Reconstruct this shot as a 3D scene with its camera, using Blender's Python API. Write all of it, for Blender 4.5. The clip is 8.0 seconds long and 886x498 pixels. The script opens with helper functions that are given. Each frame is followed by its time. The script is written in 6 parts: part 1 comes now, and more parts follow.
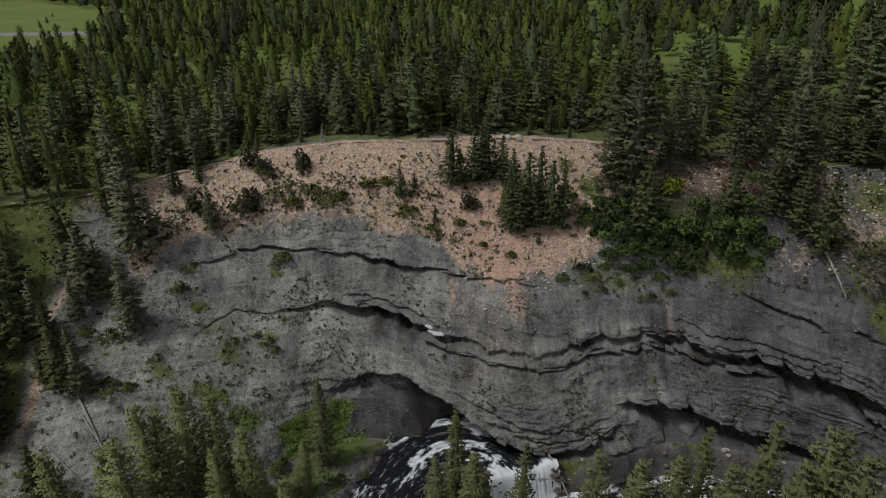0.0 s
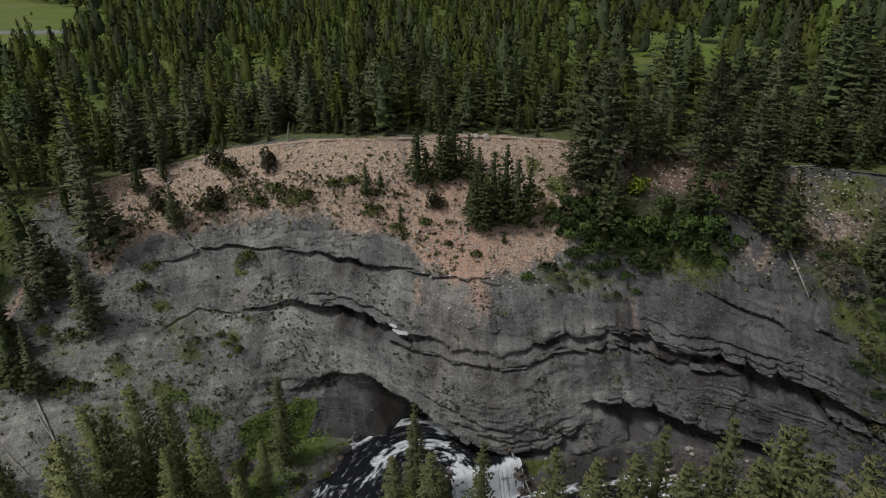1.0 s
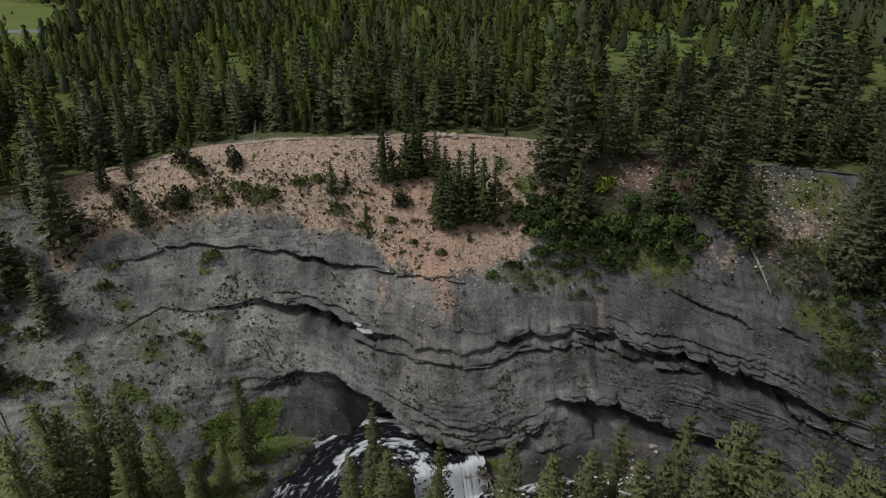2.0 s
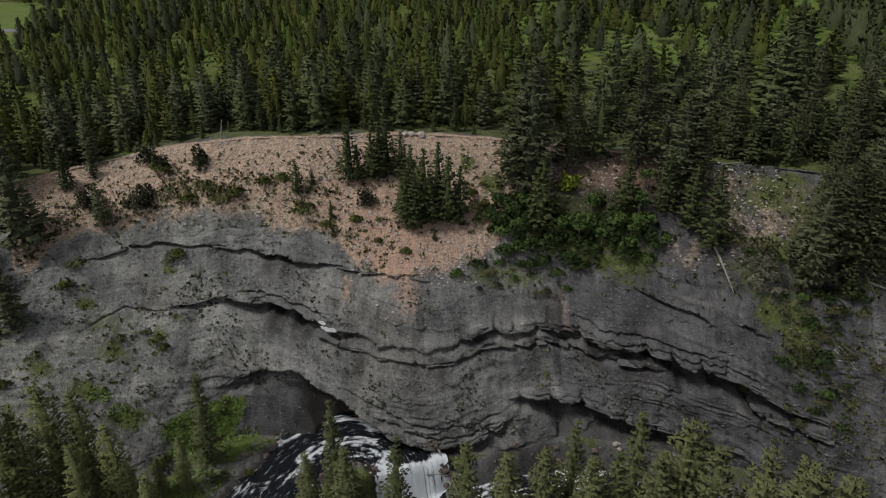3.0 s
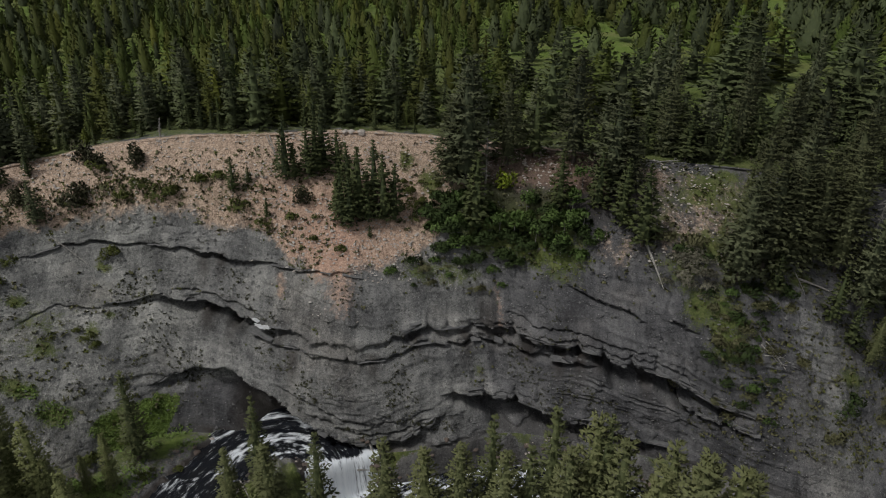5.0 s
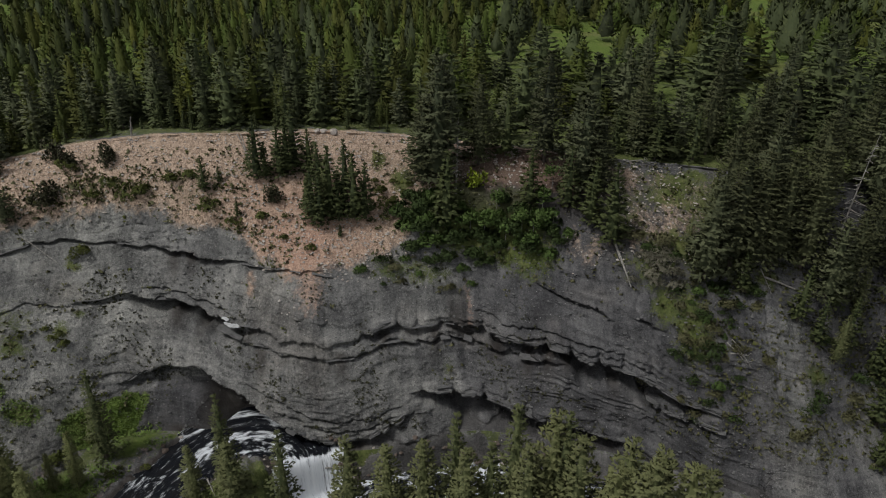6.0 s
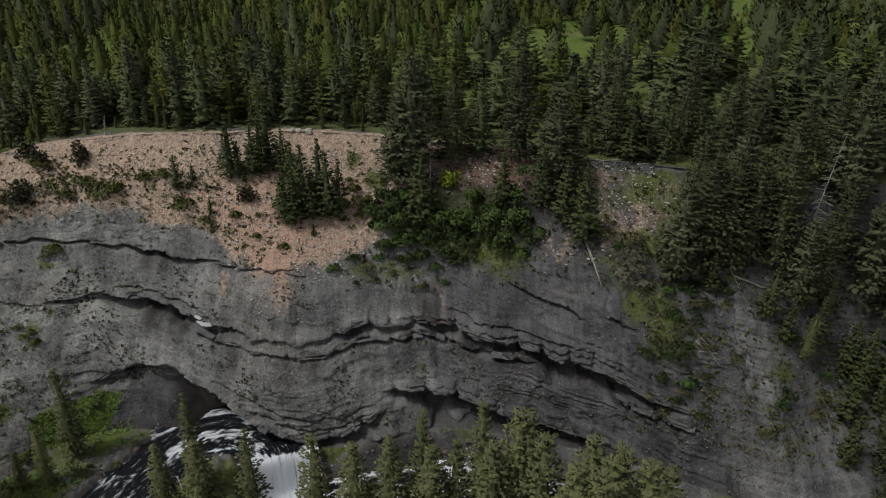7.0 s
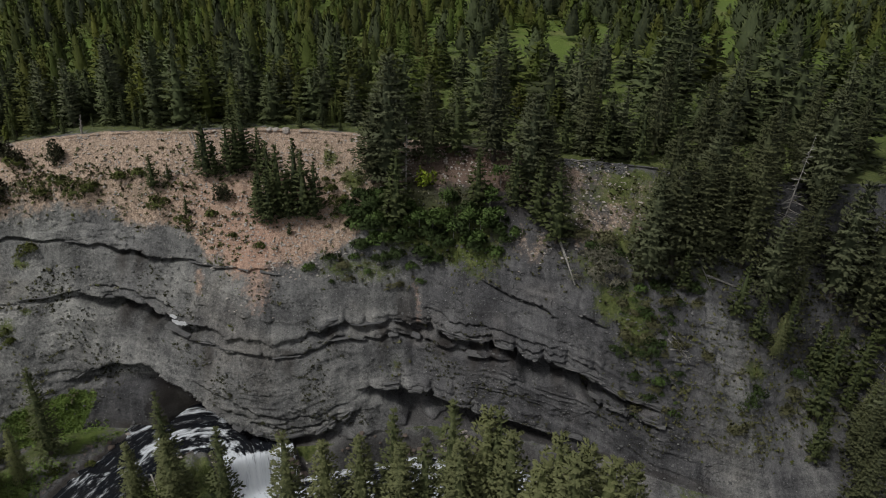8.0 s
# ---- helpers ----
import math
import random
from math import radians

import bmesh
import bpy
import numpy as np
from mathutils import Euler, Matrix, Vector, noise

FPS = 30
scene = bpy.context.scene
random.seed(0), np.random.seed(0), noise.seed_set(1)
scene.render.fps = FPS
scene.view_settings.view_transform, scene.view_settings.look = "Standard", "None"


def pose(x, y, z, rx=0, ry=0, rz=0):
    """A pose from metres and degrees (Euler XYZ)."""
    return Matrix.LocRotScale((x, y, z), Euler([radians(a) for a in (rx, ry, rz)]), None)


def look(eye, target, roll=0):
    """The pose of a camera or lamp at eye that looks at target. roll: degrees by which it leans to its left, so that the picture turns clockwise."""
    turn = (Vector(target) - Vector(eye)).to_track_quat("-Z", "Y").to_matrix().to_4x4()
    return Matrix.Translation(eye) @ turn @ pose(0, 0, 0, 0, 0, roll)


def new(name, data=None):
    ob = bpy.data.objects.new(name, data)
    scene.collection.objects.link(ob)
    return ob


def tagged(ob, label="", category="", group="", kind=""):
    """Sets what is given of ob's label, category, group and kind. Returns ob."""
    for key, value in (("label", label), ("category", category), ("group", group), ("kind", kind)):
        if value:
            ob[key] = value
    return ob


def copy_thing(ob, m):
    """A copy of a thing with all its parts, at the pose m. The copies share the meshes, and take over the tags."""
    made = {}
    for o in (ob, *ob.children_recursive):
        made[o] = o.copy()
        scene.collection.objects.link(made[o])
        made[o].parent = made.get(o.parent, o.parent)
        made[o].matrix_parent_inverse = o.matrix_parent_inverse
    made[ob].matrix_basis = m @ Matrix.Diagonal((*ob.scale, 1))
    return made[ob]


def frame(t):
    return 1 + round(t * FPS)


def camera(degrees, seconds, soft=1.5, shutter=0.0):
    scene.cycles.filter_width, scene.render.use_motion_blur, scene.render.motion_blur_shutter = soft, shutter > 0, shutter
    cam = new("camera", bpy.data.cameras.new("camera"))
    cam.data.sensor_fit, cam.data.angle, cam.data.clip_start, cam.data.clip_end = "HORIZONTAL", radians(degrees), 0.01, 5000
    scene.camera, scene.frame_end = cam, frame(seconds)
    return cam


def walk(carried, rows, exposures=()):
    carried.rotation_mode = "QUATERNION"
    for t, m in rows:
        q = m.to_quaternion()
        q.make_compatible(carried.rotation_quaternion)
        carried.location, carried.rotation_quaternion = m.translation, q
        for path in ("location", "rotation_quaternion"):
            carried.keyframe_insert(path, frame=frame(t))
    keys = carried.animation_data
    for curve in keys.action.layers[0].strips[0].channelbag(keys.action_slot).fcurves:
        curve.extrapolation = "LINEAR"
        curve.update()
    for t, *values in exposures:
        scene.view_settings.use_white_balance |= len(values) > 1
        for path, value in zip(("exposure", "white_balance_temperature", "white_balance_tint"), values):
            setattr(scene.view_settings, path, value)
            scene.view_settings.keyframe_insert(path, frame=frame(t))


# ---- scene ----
cam = camera(68.0, 8.0, soft=1.0)
# seconds, eye in metres, Euler turns in degrees
PATH = [
    (0, 0.000, 0.000, 64.216, 63.000, -0.000, 0.000),
    (0.5, 1.903, 0.021, 64.020, 63.060, -0.182, -0.294),
    (1, 3.927, -0.012, 63.864, 63.104, -0.315, -0.554),
    (1.5, 6.036, -0.093, 63.743, 63.136, -0.411, -0.786),
    (2.25, 9.290, -0.290, 63.617, 63.165, -0.507, -1.094),
    (3, 12.566, -0.560, 63.549, 63.178, -0.576, -1.370),
    (3.5, 14.718, -0.773, 63.534, 63.178, -0.619, -1.545),
    (4, 16.818, -1.008, 63.542, 63.173, -0.667, -1.718),
    (4.5, 18.847, -1.260, 63.576, 63.162, -0.725, -1.894),
    (5.25, 21.719, -1.667, 63.680, 63.131, -0.839, -2.173),
    (6, 24.343, -2.102, 63.860, 63.077, -0.990, -2.480),
    (6.5, 25.936, -2.405, 64.030, 63.024, -1.113, -2.706),
    (7, 27.396, -2.718, 64.249, 62.953, -1.253, -2.954),
    (7.5, 28.716, -3.042, 64.524, 62.860, -1.407, -3.225),
    (8, 29.895, -3.377, 64.866, 62.739, -1.573, -3.522),
]
walk(cam, [(t, pose(x, y, z, rx, ry, rz)) for t, x, y, z, rx, ry, rz in PATH])

# ---- light: bright cloud with a veiled sun from the upstream side ----
SUN_EL, SUN_AZ = 59.0, 246.0  # degrees; azimuth clockwise from +y
EXPOSURE = -0.62
world = bpy.data.worlds.new("sky")
scene.world = world
world.use_nodes = True
sky = world.node_tree.nodes.new("ShaderNodeTexSky")
sky.sky_type, sky.sun_disc = "NISHITA", False
sky.sun_elevation, sky.sun_rotation = radians(SUN_EL), radians(SUN_AZ)
sky.air_density, sky.dust_density, sky.ozone_density = 1.0, 3.0, 1.0
soft_sky = world.node_tree.nodes.new("ShaderNodeHueSaturation")
soft_sky.inputs["Saturation"].default_value = 0.3
world.node_tree.links.new(sky.outputs["Color"], soft_sky.inputs["Color"])
backing = world.node_tree.nodes["Background"]
world.node_tree.links.new(soft_sky.outputs["Color"], backing.inputs["Color"])
backing.inputs["Strength"].default_value = 0.115
sun = new("sun", bpy.data.lights.new("sun", "SUN"))
sun.data.energy, sun.data.angle, sun.data.color = 2.3, radians(9), (0.99, 0.99, 0.955)
sun_from = Vector((math.sin(radians(SUN_AZ)) * math.cos(radians(SUN_EL)), math.cos(radians(SUN_AZ)) * math.cos(radians(SUN_EL)), math.sin(radians(SUN_EL))))
sun.matrix_world = look(sun_from * 100, (0, 0, 0))
scene.view_settings.exposure = EXPOSURE
# ---- shape of the land (metres; x along the canyon, y into the far bank, z up) ----
def lattice(i, j, seed):
    n = (i.astype(np.int64) * 374761393 + j.astype(np.int64) * 668265263 + seed * 1274126177) & 0xFFFFFFFF
    n = ((n ^ (n >> 13)) * 1274126177) & 0xFFFFFFFF
    return ((n ^ (n >> 16)) & 0xFFFF) / 32767.5 - 1


def ripple(x, y, seed=0):
    """Smooth value noise from -1 to 1."""
    x, y = np.broadcast_arrays(np.asarray(x, float), np.asarray(y, float))
    i, j = np.floor(x), np.floor(y)
    u, v = x - i, y - j
    u, v = u * u * (3 - 2 * u), v * v * (3 - 2 * v)
    a, b = lattice(i, j, seed), lattice(i + 1, j, seed)
    c, d = lattice(i, j + 1, seed), lattice(i + 1, j + 1, seed)
    return (a + (b - a) * u) * (1 - v) + (c + (d - c) * u) * v


def fbm(x, y, octaves=4, seed=0):
    total, size, norm = 0.0, 1.0, 0.0
    for k in range(octaves):
        total = total + size * ripple(np.asarray(x) * 2.0 ** k, np.asarray(y) * 2.0 ** k, seed + 17 * k)
        norm += size
        size *= 0.5
    return total / norm


def ease(a, b, v):
    v = np.clip((np.asarray(v, float) - a) / (b - a), 0, 1)
    return v * v * (3 - 2 * v)


# six lines along the far bank, from the rim down to the foot: their y and z at each x
KNOTS = [-90, -65, -50, -38, -26, -14, -2, 10, 22, 33, 45, 57, 70, 82, 95, 125]
RIM_Y = [70, 78, 84, 93, 97, 97.5, 97.5, 100.5, 101.5, 99, 96, 94, 92, 90, 90, 90]
RIM_Z = [30, 30, 29.6, 30.2, 32, 33.2, 33.4, 33, 32, 31.5, 31, 30.5, 30, 29, 28, 28]
TAN_Y = [64, 71, 77, 85.5, 89, 91, 91.5, 92.5, 95, 92, 89.5, 88.5, 86, 84, 85, 85]
TAN_Z = [25, 24, 23.5, 26, 27.5, 28.8, 28.8, 28.5, 26.8, 27.5, 27, 26.5, 24.5, 22.5, 20, 20]
TOP_Y = [57, 64, 71.5, 78, 84.5, 85, 85.5, 84, 85, 85.5, 80.5, 80.3, 78, 77, 80, 80]
TOP_Z = [18, 18, 19.8, 20.5, 20.5, 22, 22.8, 21.5, 20, 19, 18.5, 21, 18.5, 16, 12, 12]
MID_Y = [50, 58, 66.5, 71, 77, 80.5, 79, 73.8, 75.8, 78.5, 73.2, 71.5, 70.5, 70, 77, 77]
MID_Z = [11, 12, 16.6, 16.6, 14, 14.2, 13.6, 14.8, 11.5, 9.5, 10.1, 10, 10.5, 6, 3, 3]
LOW_Y = [43, 50, 58, 62.5, 67, 74, 72.2, 68.4, 69.6, 73.5, 70.5, 68, 65.5, 65, 70, 70]
LOW_Z = [5, 6, 10.5, 12, 8.6, 5.3, 5.8, 6, 3.6, 3.5, 3.5, 2.5, 3, -1, -2, -2]
FOOT_Y = [36, 42, 46, 52, 58, 69.5, 69.5, 65.8, 66.5, 70, 67.5, 65, 60.5, 58, 57, 57]
FOOT_Z = [0, 0.5, 2.5, 4, 2, -0.2, -1.5, -1.9, -1.6, -1.5, -2, -3.5, -6, -8.5, -9.5, -9.5]
LINES = [(RIM_Y, RIM_Z), (TAN_Y, TAN_Z), (TOP_Y, TOP_Z), (MID_Y, MID_Z), (LOW_Y, LOW_Z), (FOOT_Y, FOOT_Z)]
FINE = np.arange(-140, 180.1, 0.5)


def eased_line(values):
    v = np.interp(FINE, KNOTS, values)
    for _ in range(3):
        v = np.convolve(np.pad(v, 4, mode="edge"), np.ones(9) / 9, "valid")
    return v


TABLE = np.array([[eased_line(a) for a in pair] for pair in LINES])


def bank_base(x, p):
    """The far bank without its ledges: y and z at x, p going from 0 (rim) to 5 (foot)."""
    x, p = np.broadcast_arrays(np.asarray(x, float), np.asarray(p, float))
    lines = [[np.interp(x, FINE, TABLE[k, a]) for a in range(2)] for k in range(6)]
    k = np.clip(np.floor(p).astype(int), 0, 4)
    f = p - k
    out = []
    for a in range(2):
        stack = np.array([2 * lines[0][a] - lines[1][a]] + [ln[a] for ln in lines] + [2 * lines[5][a] - lines[4][a]])
        q0, q1, q2, q3 = (np.take_along_axis(stack, (k + s)[None], 0)[0] for s in range(4))
        m1, m2 = (q2 - q0) * 0.35, (q3 - q1) * 0.35
        out.append((2 * f**3 - 3 * f**2 + 1) * q1 + (f**3 - 2 * f**2 + f) * m1 + (3 * f**2 - 2 * f**3) * q2 + (f**3 - f**2) * m2)
    return out


# the river: centre line, distance from it and water level
RIVER = [(-34, -40), (-24, 20), (-14.5, 44), (-9, 55), (-6, 61), (-3, 66), (0.5, 68.6), (4.5, 69), (8.0, 67.6), (10.0, 65.6), (10.7, 63.4), (11.2, 61), (13.5, 59), (18.5, 60), (26, 64), (40, 63.5), (50, 60.5), (62, 53), (85, 46), (150, 40)]
HALF = 4.6


def river_line():
    x, y = (np.array(a, float) for a in zip(*RIVER))
    s = np.concatenate([[0], np.cumsum(np.hypot(np.diff(x), np.diff(y)))])
    t = np.arange(0, s[-1], 0.5)
    x, y = np.interp(t, s, x), np.interp(t, s, y)
    for _ in range(2):
        x, y = (np.convolve(np.pad(v, 3, mode="edge"), np.ones(7) / 7, "valid") for v in (x, y))
    return t, x, y


RS, RX, RY = river_line()
LIP = RS[np.argmin((RX - 10.7) ** 2 + (RY - 63.6) ** 2)]


def from_river(x, y):
    """Distance from the river's centre line, and how far along it."""
    x, y = np.broadcast_arrays(np.asarray(x, float), np.asarray(y, float))
    best, at = np.full(x.shape, 1e9), np.zeros(x.shape)
    for s, rx, ry in zip(RS, RX, RY):
        d = (x - rx) ** 2 + (y - ry) ** 2
        at = np.where(d < best, s, at)
        best = np.minimum(d, best)
    return np.sqrt(best), at


def water_level(s):
    """Level along the river: rapids, the fall, and the steeper reach after it."""
    return -0.3 - 0.7 * ease(LIP - 24, LIP - 4, s) - 4.3 * ease(LIP - 0.3, LIP + 2.4, s) - 2.5 * ease(LIP + 4, LIP + 75, s)


def flat_land(x, y):
    """Valley floor and the near side of the canyon."""
    x, y = np.asarray(x, float), np.asarray(y, float)
    gap, s = from_river(x, y)
    level = -0.3 - 0.7 * ease(LIP - 24, LIP - 4, s) - 3.9 * ease(LIP - 1, LIP + 8, s) - 2.5 * ease(LIP + 4, LIP + 75, s)
    level = level + (water_level(s) - level) * (1 - ease(HALF - 0.2, HALF + 2.2, gap))
    rise = 0.5 * ease(HALF - 1.0, HALF + 1.6, gap) + 0.07 * np.clip(gap - 6, 0, 16) + 0.42 * np.clip(44 - y, 0, 70) * ease(6, 20, gap)
    bed = -1.3 * (1 - ease(HALF - 2.2, HALF - 0.4, gap))
    return level + rise + bed + 0.35 * fbm(x / 4, y / 4, 4, 31) * ease(3, 8, gap) + 0.4 * fbm(x / 0.9, y / 0.9, 3, 37) * ease(2.5, 4.5, gap) * (1 - ease(6, 9, gap))


def plateau(x, y):
    rim = np.interp(x, FINE, TABLE[0, 1])
    back = y - np.interp(x, FINE, TABLE[0, 0])
    return rim + (32.0 - rim) * ease(5, 60, back) + 0.5 * fbm(x / 25, y / 25, 3, 5) * ease(0, 15, back)


# ledges: x and p along each lip, how deep the rock under it is cut back, and over what height
LEDGES = [
    ([(-33.8, 1.9), (-31.8, 1.89), (-29.3, 1.83), (-25.8, 1.86), (-21.8, 1.95), (-17, 2.09), (-12, 2.21), (-7.3, 2.31), (-3, 2.42), (2.8, 2.45), (7.5, 2.45), (12.3, 2.46)],
     [(-33, 0.6), (-20, 1.1), (-9, 2.0), (-5, 1.8), (0, 1.0), (12, 0.4)], 0.8),
    ([(-23.3, 2.87), (-19.5, 2.9), (-15.8, 2.84), (-13.5, 2.94), (-9.5, 2.91), (-5.5, 2.96), (-3.8, 3.09), (-1.3, 3.21), (3, 3.23), (5.5, 3.32), (9.3, 3.36), (13, 3.35), (16.3, 3.25), (18.5, 3.07), (21.8, 2.95), (25, 2.93), (29.3, 2.89), (31.5, 2.9), (35, 2.94), (38.5, 3.03), (41, 3.02), (44.5, 3.02), (48.3, 3.15), (52, 3.24), (55.8, 3.34), (58.5, 3.51), (61.5, 3.71), (65.8, 3.91)],
     [(-23, 0.5), (-16, 1.2), (-13, 2.9), (-4, 3.2), (-1, 2.0), (4, 0.85), (8, 0.4), (15, 0.4), (17.3, 0.8), (19, 1.9), (24, 1.3), (30, 0.9), (34, 1.9), (40, 2.4), (48, 3.2), (55, 3.0), (60, 2.2), (66, 1.2)], 1.8),
    ([(-8.5, 3.15), (-5.3, 3.21), (-2, 3.33), (0.5, 3.42), (4.8, 3.45), (7, 3.5), (10.8, 3.53), (15.5, 3.47), (18.5, 3.34), (21, 3.2), (24.3, 3.19), (29.3, 3.14), (31.8, 3.14), (35, 3.24), (39.5, 3.33), (45.3, 3.35)],
     [(-8, 1.2), (-3, 1.6), (1, 1.0), (6, 0.5), (14, 0.4), (20, 0.9), (30, 1.1), (36, 1.4), (45, 1.2)], 1.05),
    ([(55.8, 3.7), (58.8, 3.89), (62.3, 4.06), (65.8, 4.21), (67.8, 4.26)], [(55, 1.4), (60, 2.0), (68, 1.3)], 0.9),
    ([(-16.3, 4.14), (-13.8, 3.91), (-9.8, 3.82), (-6.5, 3.8), (-3.3, 3.85), (0, 4.06), (3, 4.26), (6.3, 4.45), (9.3, 4.65), (13.8, 4.77), (18.5, 4.68), (22.3, 4.47), (24.3, 4.31)],
     [(-16, 0.4), (-10, 1.2), (-5, 2.2), (0, 3.8), (6, 3.9), (9, 3.0), (14, 1.7), (20, 1.4), (24, 0.6)], 3.8),
    ([(24.5, 3.9), (26.5, 3.9), (30.3, 4.04), (34, 4.17), (37.8, 4.3), (41.5, 4.44), (44.5, 4.48), (48.3, 4.55), (53.5, 4.64)],
     [(24, 0.8), (28, 2.0), (31, 3.3), (37, 3.4), (44, 3.0), (50, 2.2), (54, 1.4)], 2.5),
    ([(31, 2.80), (35, 2.83), (38.5, 2.91), (44.5, 2.90), (48.3, 3.01), (52, 3.09), (55.8, 3.20), (59, 3.40)], [(31, 0.5), (45, 0.9), (59, 0.5)], 0.5),
    ([(33, 2.70), (38.5, 2.80), (44.5, 2.80), (50, 2.93), (54, 3.04)], [(33, 0.4), (45, 0.7), (54, 0.4)], 0.45),
    ([(-14, 2.80), (-9.5, 2.80), (-5, 2.86), (-1, 3.12)], [(-14, 0.6), (-7, 0.8), (-1, 0.5)], 0.45),
    ([(6, 4.30), (9.3, 4.48), (13.8, 4.58), (18.5, 4.50), (22.3, 4.30)], [(6, 0.5), (14, 0.7), (22, 0.5)], 0.5),
    ([(2, 3.98), (6.3, 4.18), (9.3, 4.34), (13.8, 4.42), (18.5, 4.34), (23, 4.1)], [(2, 0.4), (14, 0.6), (23, 0.4)], 0.45),
    ([(42.5, 2.3), (46.5, 2.37), (49.5, 2.5), (52.3, 2.62)], [(42, 0.8), (50, 1.3)], 0.7),
    ([(55.8, 2.62), (57.5, 2.66), (59.8, 2.71)], [(55, 0.9), (60, 0.9)], 0.7),
    ([(-33, 3.23), (-30.8, 2.96), (-28.5, 2.83), (-23.3, 2.92)], [(-33, 0.3), (-23, 0.5)], 0.5),
]
# lower edge of the tan scree
TAN_EDGE = [(-60, 0.1), (-47, 0.2), (-44, 0.9), (-42, 1.75), (-40.3, 1.95), (-38.5, 1.58), (-35.8, 1.38), (-30.3, 1.5), (-25.3, 1.41), (-19.8, 1.42), (-12.3, 1.55), (-8.3, 1.78), (-4, 1.86), (1, 2.22), (6, 2.42), (10.8, 2.43), (15.5, 2.34), (18.8, 2.19), (23, 1.97), (27, 1.3), (34, 1.0), (42, 0.9), (46, 0.9), (49, 1.0), (52, 0.8), (55, -0.1), (62, -0.3), (70, -0.3), (90, -0.3)]


def joint_notch(x, seed):
    """Clefts between the blocks of a bed, about four metres apart: 1 in the cleft, 0 on the block."""
    q = np.asarray(x, float) / 4.2 + 0.45 * ripple(np.asarray(x) / 7.0, seed, 37)
    return np.exp(-((np.abs(q - np.round(q)) * 4.2) / 0.42) ** 2)


def ledge_cut(x, p, run):
    """How far (metres, outwards) the rock stands out or is cut back by the ledges; run: metres of slope per unit of p."""
    out = np.zeros(np.shape(x))
    for points, depths, height in LEDGES:
        lx, lp = zip(*points)
        lip = np.interp(x, lx, lp) + 0.022 * fbm(np.asarray(x) / 1.3, lx[0], 3, 71) + 0.034 * np.round(2 * ripple(np.asarray(x) / 2.1, lp[0], 9)) / 2
        reach = ease(lx[0] - 1, lx[0] + 2, x) * (1 - ease(lx[-1] - 2, lx[-1] + 1, x))
        deep = np.interp(x, [a for a, _ in depths], [b for _, b in depths]) * reach * (0.9 + (0.35 if height < 1.2 else 0.15) * ripple(np.asarray(x) / 2.7, lp[0], 3))
        s = (p - lip) * run
        above = 0.26 * np.exp(np.minimum(s, 0) / 1.3) * (s < 0)
        slot = height * (0.35 + 0.45 * deep) * (0.95 + (0.4 if height < 2 else 0.08) * ripple(np.asarray(x) / 1.9, lp[-1], 13))
        below = -0.95 * (1 - ease(0.78 * slot, 1.06 * slot + 0.1, s)) * (s >= 0)
        layer = ripple(np.floor(s / 0.5 + 0.6 * ripple(np.asarray(x) / 4.0, lp[0], 5)) * 3.7 + lp[0], np.asarray(x) / 1.5, 17) + 0.6 * ripple(np.floor(s / 0.23) * 1.9, np.asarray(x) / 0.8, 18)
        blocks = 0.17 * np.minimum(deep, 2.4) * layer * np.exp(np.minimum(s, 0) / 1.7) * (s < 0)
        cleft = 0.55 * np.minimum(deep, 2.0) * joint_notch(x, lp[0]) * np.exp(np.minimum(s, 0) / 1.5) * (s < 0) * ease(14, 22, x) * (height > 0.7)
        swell = 0.22 * np.minimum(deep, 2.2) * (1 - joint_notch(x, lp[0])) * np.exp(-((s + 0.9) / 0.7) ** 2) * ease(14, 22, x) * (height > 0.7)
        out = out + 1.35 * deep * (above + below) + blocks + swell - cleft
    return out
# ---- end of the shape ----


